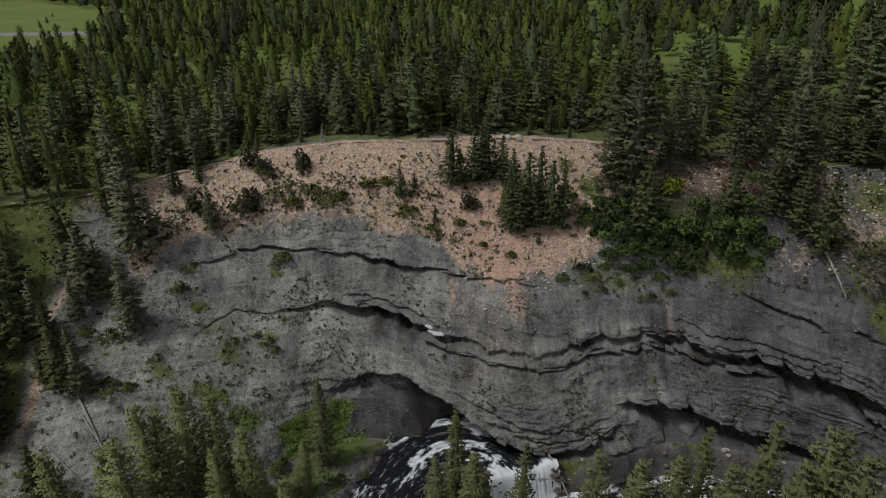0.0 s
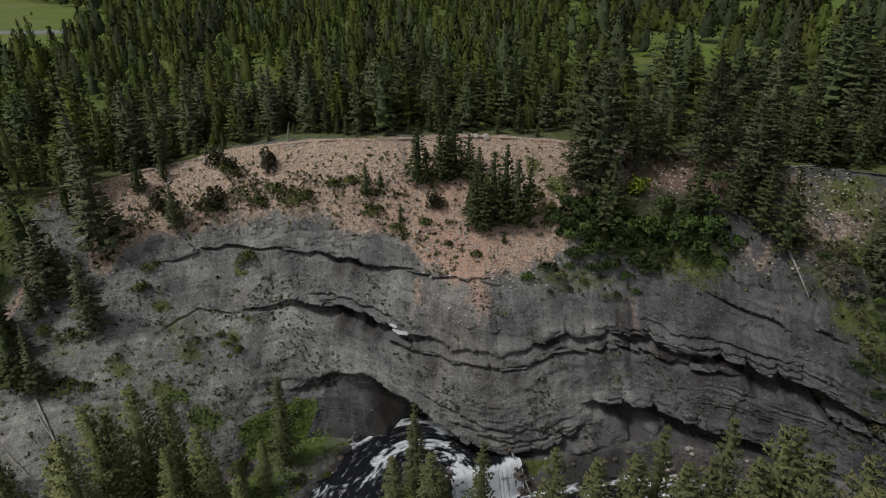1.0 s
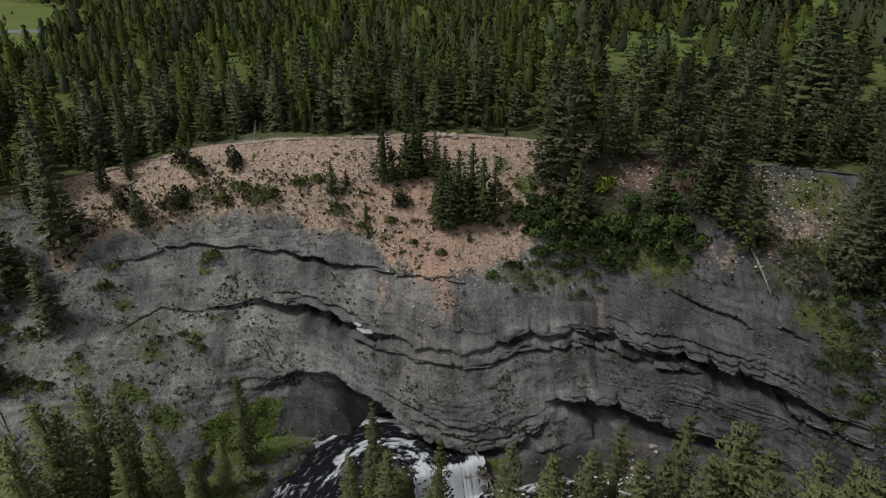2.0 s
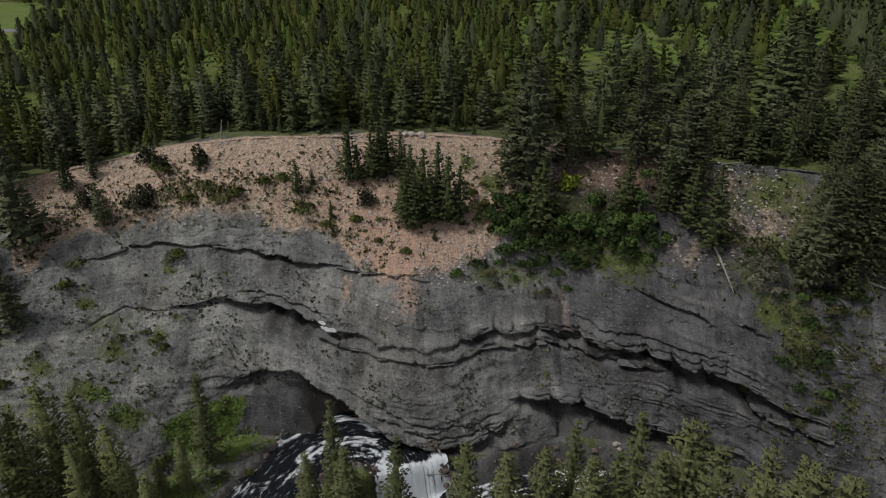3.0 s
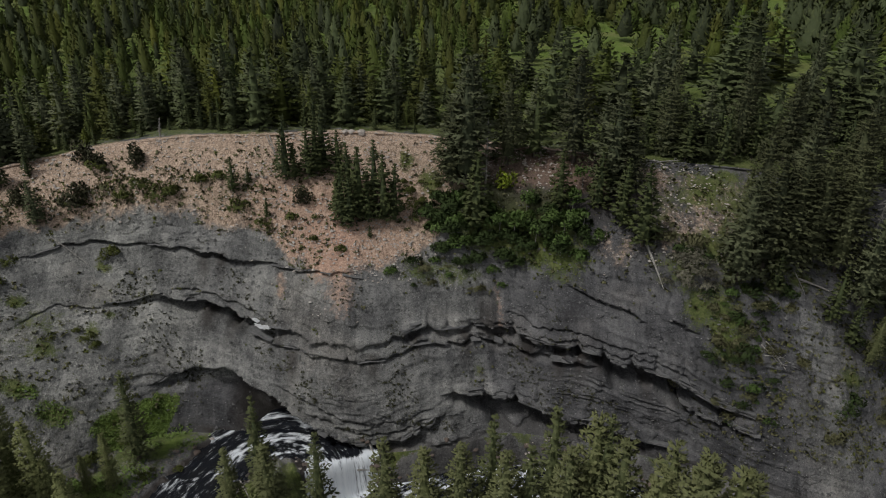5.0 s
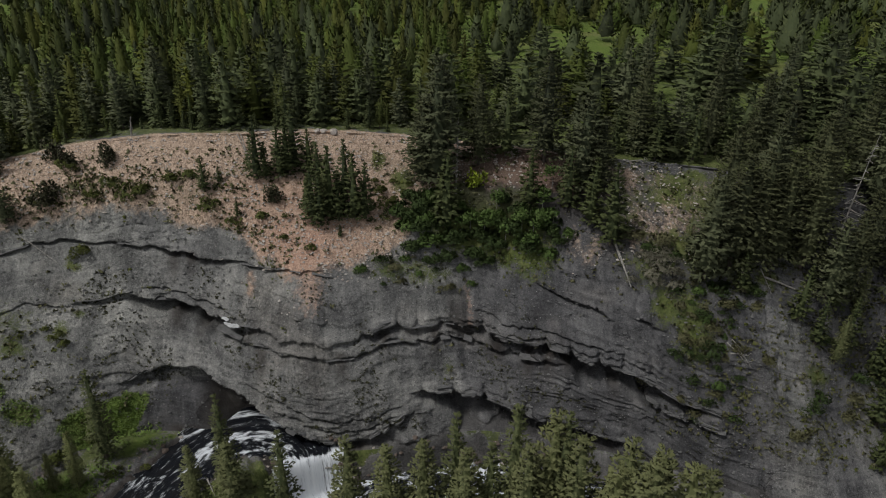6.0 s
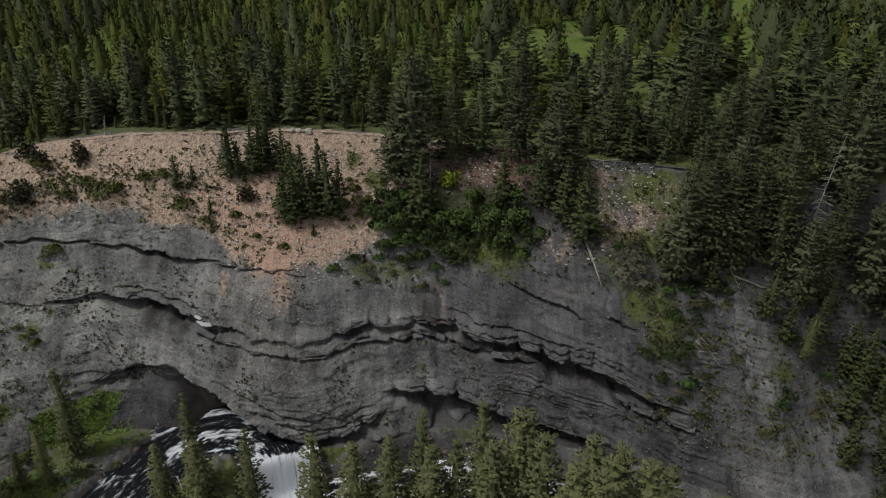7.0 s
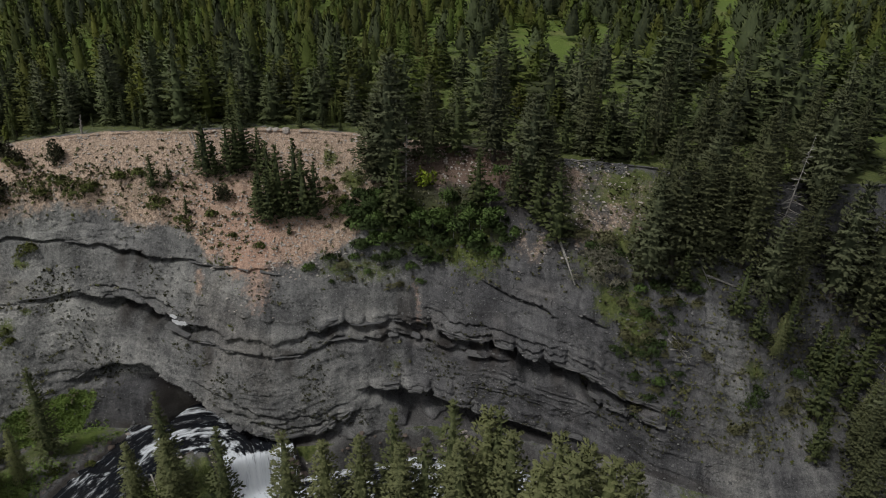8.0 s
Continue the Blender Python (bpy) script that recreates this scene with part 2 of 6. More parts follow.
# ---- materials ----
class Nodes:
    """A short way to write node materials."""

    def __init__(self, name, rough=0.8):
        self.mat = bpy.data.materials.new(name)
        self.mat.use_nodes = True
        self.tree = self.mat.node_tree
        self.shader = self.tree.nodes["Principled BSDF"]
        self.shader.inputs["Roughness"].default_value = rough
        self.shader.inputs["Specular IOR Level"].default_value = 0.25
        self.place = self.tree.nodes.new("ShaderNodeTexCoord").outputs["Object"]

    def put(self, socket, value):
        if isinstance(value, bpy.types.NodeSocket):
            self.tree.links.new(value, socket)
        else:
            socket.default_value = value

    def stretched(self, sx, sy, sz):
        n = self.tree.nodes.new("ShaderNodeMapping")
        n.inputs["Scale"].default_value = (sx, sy, sz)
        self.put(n.inputs["Vector"], self.place)
        return n.outputs["Vector"]

    def noise(self, scale, detail=4.0, rough=0.55, vector=None):
        n = self.tree.nodes.new("ShaderNodeTexNoise")
        n.inputs["Scale"].default_value, n.inputs["Detail"].default_value, n.inputs["Roughness"].default_value = scale, detail, rough
        self.put(n.inputs["Vector"], vector or self.place)
        return n.outputs["Fac"]

    def cells(self, scale, vector=None):
        n = self.tree.nodes.new("ShaderNodeTexVoronoi")
        n.inputs["Scale"].default_value = scale
        self.put(n.inputs["Vector"], vector or self.place)
        return n.outputs["Distance"], n.outputs["Color"]

    def cracks(self, scale, width, vector=None):
        """Thin lines between cells: 1 in the line, 0 beside it."""
        n = self.tree.nodes.new("ShaderNodeTexVoronoi")
        n.feature = "DISTANCE_TO_EDGE"
        n.inputs["Scale"].default_value = scale
        self.put(n.inputs["Vector"], vector or self.place)
        return self.math("SUBTRACT", 1.0, self.step(n.outputs["Distance"], 0.0, width))

    def ramp(self, value, *stops):
        n = self.tree.nodes.new("ShaderNodeValToRGB")
        while len(n.color_ramp.elements) < len(stops):
            n.color_ramp.elements.new(0.5)
        for e, (at, c) in zip(n.color_ramp.elements, stops):
            e.position, e.color = at, (*c, 1) if len(c) == 3 else c
        self.put(n.inputs["Fac"], value)
        return n.outputs["Color"]

    def step(self, value, a, b):
        n = self.tree.nodes.new("ShaderNodeMapRange")
        n.interpolation_type = "SMOOTHSTEP"
        n.inputs["From Min"].default_value, n.inputs["From Max"].default_value = a, b
        self.put(n.inputs["Value"], value)
        return n.outputs["Result"]

    def math(self, op, a, b=0.0):
        n = self.tree.nodes.new("ShaderNodeMath")
        n.operation = op
        self.put(n.inputs[0], a)
        self.put(n.inputs[1], b)
        return n.outputs[0]

    def mix(self, fac, a, b, blend="MIX"):
        n = self.tree.nodes.new("ShaderNodeMix")
        n.data_type, n.blend_type = "RGBA", blend
        for socket, value in ((n.inputs[0], fac), (n.inputs[6], a), (n.inputs[7], b)):
            if isinstance(value, tuple) and len(value) == 3:
                value = (*value, 1)
            self.put(socket, value)
        return n.outputs[2]

    def attribute(self, name):
        n = self.tree.nodes.new("ShaderNodeAttribute")
        n.attribute_name = name
        return n

    def parts(self, colour):
        n = self.tree.nodes.new("ShaderNodeSeparateColor")
        self.put(n.inputs[0], colour)
        return n.outputs

    def each(self):
        return self.tree.nodes.new("ShaderNodeObjectInfo").outputs["Random"]

    def island(self):
        return self.tree.nodes.new("ShaderNodeNewGeometry").outputs["Random Per Island"]

    def done(self, colour, bump=None, strength=0.4, distance=0.1):
        if isinstance(colour, tuple):
            colour = (*colour, 1)
        self.put(self.shader.inputs["Base Color"], colour)
        if bump is not None:
            n = self.tree.nodes.new("ShaderNodeBump")
            n.inputs["Strength"].default_value, n.inputs["Distance"].default_value = strength, distance
            self.put(n.inputs["Height"], bump)
            self.tree.links.new(n.outputs["Normal"], self.shader.inputs["Normal"])
        return self.mat


def ground_material():
    m = Nodes("shale_scree_and_turf", 0.9)
    zone = m.attribute("zone")
    tan, green, pink = m.parts(zone.outputs["Color"])[:3]
    wet_shade = zone.outputs["Alpha"]
    bed = m.attribute("bed").outputs["Fac"]
    wide, fine, grit = m.noise(0.22, 5), m.noise(1.7, 6, 0.65), m.noise(7.0, 4, 0.7)
    fall = m.noise(1.0, 6, 0.7, m.stretched(0.36, 0.15, 0.15))
    # beds of shale
    beds = m.tree.nodes.new("ShaderNodeTexNoise")
    beds.noise_dimensions = "1D"
    beds.inputs["Scale"].default_value, beds.inputs["Detail"].default_value = 1.3, 5
    m.put(beds.inputs["W"], bed)
    dust = m.attribute("dust").outputs["Fac"]
    thin = m.noise(1.0, 5, 0.6, m.stretched(1.5, 0.11, 0.11))
    small = m.noise(3.2, 6, 0.7)

    def swing(value, amount):
        return m.math("MULTIPLY", m.math("SUBTRACT", value, 0.5), amount)

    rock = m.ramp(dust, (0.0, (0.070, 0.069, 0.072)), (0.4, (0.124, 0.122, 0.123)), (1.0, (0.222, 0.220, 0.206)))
    tone = m.math("ADD", swing(wide, 1.3), swing(fall, 1.3))
    tone = m.math("ADD", tone, swing(thin, 0.55))
    tone = m.math("ADD", tone, swing(small, 1.15))
    tone = m.math("ADD", tone, swing(grit, 1.15))
    tone = m.math("ADD", m.math("ADD", tone, swing(beds.outputs["Fac"], 0.55)), 0.5)
    rock = m.mix(1.0, rock, m.ramp(tone, (0.0, (0.34, 0.34, 0.35)), (0.32, (0.72, 0.72, 0.73)), (0.5, (1.0, 1.0, 1.0)), (0.72, (1.38, 1.37, 1.35)), (1.0, (1.9, 1.87, 1.83))), "MULTIPLY")
    firmness = m.math("SUBTRACT", 1.0, m.step(dust, 0.45, 0.95))
    bent = m.tree.nodes.new("ShaderNodeVectorMath")
    bent.operation = "ADD"
    m.put(bent.inputs[0], m.stretched(0.10, 0.22, 0.75))
    nudge = m.tree.nodes.new("ShaderNodeTexNoise")
    nudge.inputs["Scale"].default_value, nudge.inputs["Detail"].default_value = 0.7, 4
    m.put(nudge.inputs["Vector"], m.place)
    m.put(bent.inputs[1], nudge.outputs["Color"])
    crack = m.math("MULTIPLY", m.cracks(1.0, 0.035, bent.outputs["Vector"]), m.step(m.noise(0.3, 4, 0.65), 0.50, 0.60))
    crack = m.math("MULTIPLY", crack, firmness)
    rock = m.mix(m.math("MULTIPLY", crack, 0.6), rock, (0.022, 0.022, 0.024))
    # brown weathering in broad patches, dark dots of lichen and cushion plants
    rock = m.mix(m.math("MULTIPLY", m.step(m.noise(0.12, 4), 0.5, 0.7), 0.2), rock, m.mix(1.0, rock, (1.18, 1.0, 0.82), "MULTIPLY"))
    speck = m.math("MULTIPLY", m.step(m.noise(1.9, 3, 0.6), 0.60, 0.66), m.step(m.noise(0.25, 3), 0.45, 0.58))
    rock = m.mix(m.math("MULTIPLY", speck, 0.62), rock, (0.040, 0.042, 0.036))
    # flakes of shale where the face is loose, and a few pale chips
    flake, flake_tone = m.cells(3.4)
    chip, chip_tone = m.cells(4.6)
    rubble = m.math("MULTIPLY", m.step(m.noise(0.5, 5, 0.7), 0.42, 0.62), m.step(dust, 0.1, 1.0))
    rock = m.mix(m.math("MULTIPLY", rubble, 0.75), rock, m.mix(1.0, rock, m.ramp(m.parts(flake_tone)[0], (0.08, (0.55, 0.55, 0.55)), (0.5, (1.0, 1.0, 1.0)), (0.92, (1.5, 1.48, 1.45))), "MULTIPLY"))
    pale = m.math("MULTIPLY", m.step(m.parts(chip_tone)[1], 0.955, 0.965), m.step(m.math("SUBTRACT", 0.30, chip), 0.0, 0.1))
    rock = m.mix(m.math("MULTIPLY", pale, 0.75), rock, (0.42, 0.41, 0.40))
    # gravel and stones in the scree
    dist, cell = m.cells(2.6)
    tone = m.parts(cell)[0]
    stone = m.math("MULTIPLY", m.math("MULTIPLY", m.step(tone, 0.80, 0.84), m.step(m.math("SUBTRACT", 0.30, dist), 0.0, 0.08)), m.math("MULTIPLY", m.step(tan, 0.2, 0.7), m.step(m.noise(0.5, 4), 0.45, 0.6)))
    dist2, cell2 = m.cells(6.5)
    grain = m.parts(cell2)[1]
    scree = m.ramp(m.math("ADD", m.math("MULTIPLY", fine, 0.7), m.math("MULTIPLY", grain, 0.3)), (0.34, (0.20, 0.16, 0.12)), (0.5, (0.40, 0.31, 0.24)), (0.66, (0.56, 0.46, 0.37)))
    scree = m.mix(1.0, scree, (1.04, 0.97, 0.93), "MULTIPLY")
    scree = m.mix(m.math("MULTIPLY", pink, 0.8), scree, m.mix(0.75, scree, (0.50, 0.275, 0.20)))
    scree = m.mix(m.step(wide, 0.5, 0.75), scree, m.mix(0.5, scree, (0.27, 0.21, 0.15)))
    edge = m.math("ADD", tan, m.math("MULTIPLY", m.math("SUBTRACT", fine, 0.5), 0.9))
    colour = m.mix(m.step(edge, 0.25, 0.78), rock, scree)
    colour = m.mix(m.math("MULTIPLY", stone, 0.8), colour, (0.50, 0.46, 0.42))
    # turf and low plants
    turf = m.ramp(m.math("ADD", m.math("MULTIPLY", m.noise(2.3, 5, 0.7), 0.6), m.math("MULTIPLY", m.noise(0.45, 4), 0.4)), (0.36, (0.042, 0.055, 0.016)), (0.5, (0.088, 0.110, 0.031)), (0.64, (0.165, 0.175, 0.065)))
    leafy = m.math("ADD", green, m.math("MULTIPLY", m.math("SUBTRACT", m.math("ADD", m.math("MULTIPLY", m.noise(0.9, 6, 0.7), 0.5), m.math("MULTIPLY", m.noise(4.5, 5, 0.75), 0.5)), 0.5), 2.4))
    lush = m.mix(m.noise(0.8, 5, 0.65), (0.085, 0.145, 0.020), (0.18, 0.25, 0.045))
    lush = m.mix(m.math("MULTIPLY", m.step(m.noise(0.05, 5, 0.6), 0.48, 0.62), 0.6), lush, (0.22, 0.21, 0.08))
    turf = m.mix(m.math("MULTIPLY", pink, green), turf, lush)
    colour = m.mix(m.math("MULTIPLY", m.step(leafy, 0.40, 0.66), m.step(green, -0.5, 0.9)), colour, turf)
    # darker where wet by the river, and as painted shade under the arch
    colour = m.mix(wet_shade, colour, m.mix(0.82, colour, (0.034, 0.026, 0.021)))
    relief = m.math("ADD", m.math("MULTIPLY", fine, 0.8), m.math("ADD", m.math("MULTIPLY", grit, 0.35), m.math("MULTIPLY", m.math("ADD", dist2, m.math("MULTIPLY", flake, rubble)), 0.45)))
    m.put(m.shader.inputs["Roughness"], m.ramp(wet_shade, (0.0, (0.92, 0.92, 0.92)), (1.0, (0.45, 0.45, 0.45))))
    relief = m.math("SUBTRACT", relief, m.math("MULTIPLY", crack, 0.8))
    return m.done(colour, relief, 0.75, 0.2)


def foliage(name, dark, light, tip):
    m = Nodes(name, 0.75)
    each, leaf = m.each(), m.island()
    base = m.mix(each, dark, light)
    # pale tips: new growth, plus light on the outer crown put into the colour
    young_light = m.math("MULTIPLY", m.attribute("tip").outputs["Fac"], m.math("ADD", 0.45, m.math("MULTIPLY", leaf, 0.32)))
    base = m.mix(young_light, base, tip)
    base = m.mix(m.math("MULTIPLY", m.step(m.noise(0.9, 3), 0.5, 0.7), 0.35), base, dark)
    return m.done(base)


def far_foliage():
    m = Nodes("far_needles", 0.8)
    tint = m.attribute("tint").outputs["Color"]
    leaf = m.island()
    # same pale tips: new growth and painted light against a darker heart
    young_light = m.math("MULTIPLY", m.attribute("tip").outputs["Fac"], m.math("ADD", 0.45, m.math("MULTIPLY", leaf, 0.3)))
    base = m.mix(young_light, m.mix(1.0, tint, (0.85, 0.85, 0.85), "MULTIPLY"), m.mix(0.45, m.mix(1.0, tint, (1.35, 1.35, 1.4), "MULTIPLY"), (0.15, 0.165, 0.05)))
    return m.done(base)


def bark(name, a, b):
    m = Nodes(name, 0.9)
    n = m.noise(6.0, 5, 0.65, m.stretched(1, 1, 0.2))
    return m.done(m.mix(m.step(n, 0.35, 0.65), a, b), n, 0.6, 0.05)


def stone_material(name, a, b, c):
    m = Nodes(name, 0.85)
    n = m.noise(3.0, 6, 0.65)
    colour = m.mix(m.step(n, 0.35, 0.65), a, b)
    colour = m.mix(m.math("MULTIPLY", m.island(), 0.7), colour, c)
    return m.done(colour, n, 0.6, 0.1)


def water_material():
    m = Nodes("river_water", 0.12)
    foam = m.attribute("foam").outputs["Fac"]
    churn = m.noise(1.3, 7, 0.72, m.attribute("flow").outputs["Vector"])
    white = m.step(m.math("ADD", foam, m.math("MULTIPLY", m.math("SUBTRACT", churn, 0.5), 3.0)), 0.12, 0.92)
    colour = m.mix(m.noise(0.5, 3), (0.006, 0.009, 0.015), (0.018, 0.017, 0.017))
    colour = m.mix(white, colour, m.mix(churn, (0.50, 0.55, 0.62), (0.93, 0.94, 0.95)))
    m.put(m.shader.inputs["Roughness"], m.ramp(white, (0, (0.1, 0.1, 0.1)), (1, (0.7, 0.7, 0.7))))
    m.shader.inputs["IOR"].default_value = 1.33
    return m.done(colour, m.math("ADD", churn, m.noise(9.0, 4)), 0.5, 0.15)


GROUND = ground_material()
SPRUCE = foliage("spruce_needles", (0.027, 0.038, 0.014), (0.048, 0.062, 0.020), (0.120, 0.135, 0.045))
BLUE_SPRUCE = foliage("blue_spruce_needles", (0.046, 0.057, 0.028), (0.080, 0.092, 0.044), (0.185, 0.194, 0.100))
FIR = foliage("fir_needles", (0.024, 0.030, 0.014), (0.066, 0.074, 0.032), (0.145, 0.150, 0.068))
PINE = foliage("pine_needles", (0.044, 0.062, 0.013), (0.080, 0.094, 0.018), (0.145, 0.152, 0.040))
BRIGHT_SPRUCE = foliage("sunlit_spruce_needles", (0.070, 0.082, 0.032), (0.115, 0.127, 0.048), (0.25, 0.252, 0.115))
OLIVE_SPRUCE = foliage("olive_spruce_needles", (0.085, 0.100, 0.036), (0.145, 0.160, 0.058), (0.31, 0.32, 0.135))
STREAM_FIR = foliage("streamside_fir_needles", (0.046, 0.058, 0.022), (0.078, 0.092, 0.036), (0.18, 0.19, 0.08))
LEAF = foliage("broad_leaves", (0.020, 0.036, 0.009), (0.032, 0.054, 0.013), (0.064, 0.092, 0.024))
ASPEN_LEAF = foliage("aspen_leaves", (0.050, 0.090, 0.019), (0.070, 0.115, 0.026), (0.115, 0.165, 0.045))
GRASS = foliage("river_grass", (0.100, 0.170, 0.034), (0.135, 0.210, 0.044), (0.26, 0.33, 0.10))
LIME_LEAF = foliage("lime_leaves", (0.20, 0.26, 0.02), (0.24, 0.30, 0.03), (0.34, 0.40, 0.05))
SAGE = foliage("sage_leaves", (0.066, 0.068, 0.030), (0.105, 0.102, 0.046), (0.19, 0.18, 0.095))
RED_SHRUB = foliage("rusty_needles", (0.034, 0.036, 0.019), (0.050, 0.050, 0.025), (0.095, 0.092, 0.045))
FAR = far_foliage()
DRY_TWIGS = foliage("dry_twigs", (0.11, 0.105, 0.07), (0.16, 0.15, 0.105), (0.30, 0.285, 0.22))
SNOW = stone_material("old_snow", (0.40, 0.41, 0.42), (0.66, 0.67, 0.69), (0.45, 0.45, 0.44))
BARK = bark("grey_brown_bark", (0.055, 0.045, 0.036), (0.12, 0.10, 0.085))
DEAD_WOOD = bark("bleached_dead_wood", (0.20, 0.185, 0.165), (0.40, 0.38, 0.35))


def slab_material():
    m = Nodes("bedded_shale", 0.9)
    each = m.each()
    n, g = m.noise(2.2, 6, 0.7), m.noise(0.4, 3)
    thin = m.noise(1.0, 4, 0.6, m.stretched(0.5, 0.5, 9.0))
    colour = m.ramp(m.math("ADD", m.math("MULTIPLY", n, 0.55), m.math("MULTIPLY", thin, 0.45)), (0.34, (0.055, 0.055, 0.057)), (0.5, (0.120, 0.118, 0.118)), (0.66, (0.225, 0.222, 0.215)))
    colour = m.mix(m.math("MULTIPLY", each, 0.55), colour, m.mix(0.6, colour, (0.22, 0.217, 0.21)))
    return m.done(colour, m.math("ADD", n, thin), 0.8, 0.15)


SLAB = slab_material()
PALE_STONE = stone_material("pale_limestone", (0.36, 0.33, 0.30), (0.54, 0.50, 0.46), (0.34, 0.28, 0.24))
DARK_STONE = stone_material("dark_wet_stone", (0.050, 0.039, 0.033), (0.11, 0.083, 0.070), (0.19, 0.15, 0.125))
SHALE_STONE = stone_material("grey_shale_stone", (0.07, 0.07, 0.07), (0.13, 0.128, 0.125), (0.19, 0.185, 0.18))
WATER = water_material()


def asphalt_material():
    m = Nodes("worn_asphalt", 0.9)
    n = m.noise(1.5, 6, 0.6)
    return m.done(m.mix(n, (0.16, 0.16, 0.165), (0.26, 0.26, 0.26)), m.noise(40, 2), 0.2, 0.02)


ASPHALT = asphalt_material()


# ---- the land: one sheet ----
def mesh_of(name, verts, faces, material, smooth=False, normals=None, tips=None):
    """A mesh from numpy arrays of vertices and of equal faces (three or four corners each); leaves may have soft normals."""
    me = bpy.data.meshes.new(name)
    verts, faces = np.asarray(verts, np.float32), np.asarray(faces, np.int32)
    me.vertices.add(len(verts))
    me.vertices.foreach_set("co", verts.ravel())
    corners = faces.shape[1]
    me.loops.add(faces.size)
    me.loops.foreach_set("vertex_index", faces.ravel())
    me.polygons.add(len(faces))
    me.polygons.foreach_set("loop_start", np.arange(len(faces), dtype=np.int32) * corners)
    me.update(calc_edges=True)
    me.polygons.foreach_set("use_smooth", np.full(len(faces), smooth))
    me.materials.append(material)
    if normals is not None:
        me.polygons.foreach_set("use_smooth", np.full(len(faces), True))
        soft = me.attributes.new("custom_normal", "FLOAT_VECTOR", "POINT")
        soft.data.foreach_set("vector", np.asarray(normals, np.float32).ravel())
        # paler ends of the sprays: new growth, with the light on them painted in
        tip_light = me.attributes.new("tip", "FLOAT", "POINT")
        tip_light.data.foreach_set("value", np.asarray(tips, np.float32))
        me.update()
    return me


def grid_faces(rows, cols):
    i = np.arange(rows * cols).reshape(rows, cols)
    return np.stack([i[:-1, :-1], i[1:, :-1], i[1:, 1:], i[:-1, 1:]], -1).reshape(-1, 4)


def zones(x, p):
    """Shares of tan scree, plants and pink dirt, and darkening (wet band at the water, painted shade under the arch),
    on the far bank.
    """
    wob = 0.22 * fbm(x / 4.0, p * 1.7, 5, 11) + 0.10 * fbm(x / 0.8, p * 6, 3, 12)
    tan_x, tan_p = zip(*TAN_EDGE)
    tan = 1 - ease(-0.25, 0.30, p - np.interp(x, tan_x, tan_p) + wob)
    streak = np.exp(-((x - 9.0 - 1.5 * (p - 2)) / 3.0) ** 2) * (1 - ease(2.6, 3.3, p + wob))
    tan = np.maximum(tan, 0.55 * streak * ease(1.8, 2.2, p))
    # patches of dry grass and brush between scree and rock
    hem = np.exp(-((p - np.interp(x, tan_x, tan_p) + 0.42) / 0.34) ** 2) * ease(-44, -34, x) * (1 - ease(-9, -1, x))
    green = 0.30 * hem
    gully = np.exp(-((x - 35.5 - 2.0 * (p - 1.5)) / 10.0) ** 4) * ease(0.75, 1.2, p + wob) * (1 - ease(1.9, 2.4, p + wob))
    green = np.maximum(green, 0.95 * gully)
    east_face = np.exp(-((x - 61.5) / 11.0) ** 4) * (1 - ease(2.0, 2.7, p + wob))
    green = np.maximum(green, east_face * (0.56 + 0.5 * fbm(x / 3.5, p * 2.2, 4, 97)))
    green = np.maximum(green, 0.62 * np.exp(-((x - 24.0) / 8.0) ** 4) * np.exp(-((p - 2.32) / 0.2) ** 2))
    east = ease(66, 73, x + 4 * wob) * (1 - ease(4.2, 4.8, p)) * (0.55 + 0.35 * fbm(x / 6, p * 2, 3, 40))
    green = np.maximum(green, 0.62 * east * (1 - 0.9 * np.exp(-(((x - 84) / 6) ** 2 + ((p - 3.2) / 0.8) ** 2))) * (1 - 0.9 * np.exp(-(((x - 73) / 4) ** 2 + ((p - 2.9) / 0.5) ** 2))))
    for mx, mp, wx, wp in ((75.2, 1.9, 2.6, 0.22), (82, 3.0, 3.0, 0.25), (63.5, 2.7, 3.5, 0.6), (60, 2.5, 3.0, 0.25), (67.5, 0.25, 3.5, 0.2), (63.2, 1.65, 3.2, 0.3), (22.8, 1.0, 2.6, 0.4), (19.0, 0.6, 1.6, 0.3)):
        green = np.maximum(green, 0.82 * np.exp(-(((x - mx) / wx) ** 2 + ((p - mp) / wp) ** 2)))
    west = 1 - ease(-54, -44, x + 6 * wob)
    green = np.maximum(green, 0.95 * west)
    meadow = np.exp(-((x + 18.0) / 7.5) ** 4) * ease(4.08, 4.34, p + 0.5 * wob - 0.045 * np.abs(x + 15.5))
    meadow = meadow * (1 - 0.95 * np.exp(-(((x + 22.6) / 2.6) ** 2 + ((p - 4.82) / 0.24) ** 2)))
    green = np.maximum(green, meadow)
    moss = np.exp(-(((x + 29) / 5) ** 2 + ((p - 3.4) / 0.3) ** 2))
    green = np.maximum(green, 0.42 * moss)
    green = np.maximum(green, 0.55 * np.exp(-(((x + 29.5) / 3.0) ** 2 + ((p - 3.45) / 0.22) ** 2)))
    for mx, mp, wx, wp in ((-28.5, 3.46, 2.6, 0.16), (-23.8, 3.3, 1.5, 0.16), (-30, 3.93, 4.0, 0.2), (-25.5, 4.3, 3.0, 0.2), (-35.5, 3.62, 2.5, 0.15), (-22, 3.1, 1.0, 0.1), (-33, 2.7, 2.0, 0.15), (-24, 2.35, 1.6, 0.1)):
        green = np.maximum(green, 0.76 * np.exp(-(((x - mx) / wx) ** 2 + ((p - mp - 0.04 * (x - mx)) / wp) ** 2)))
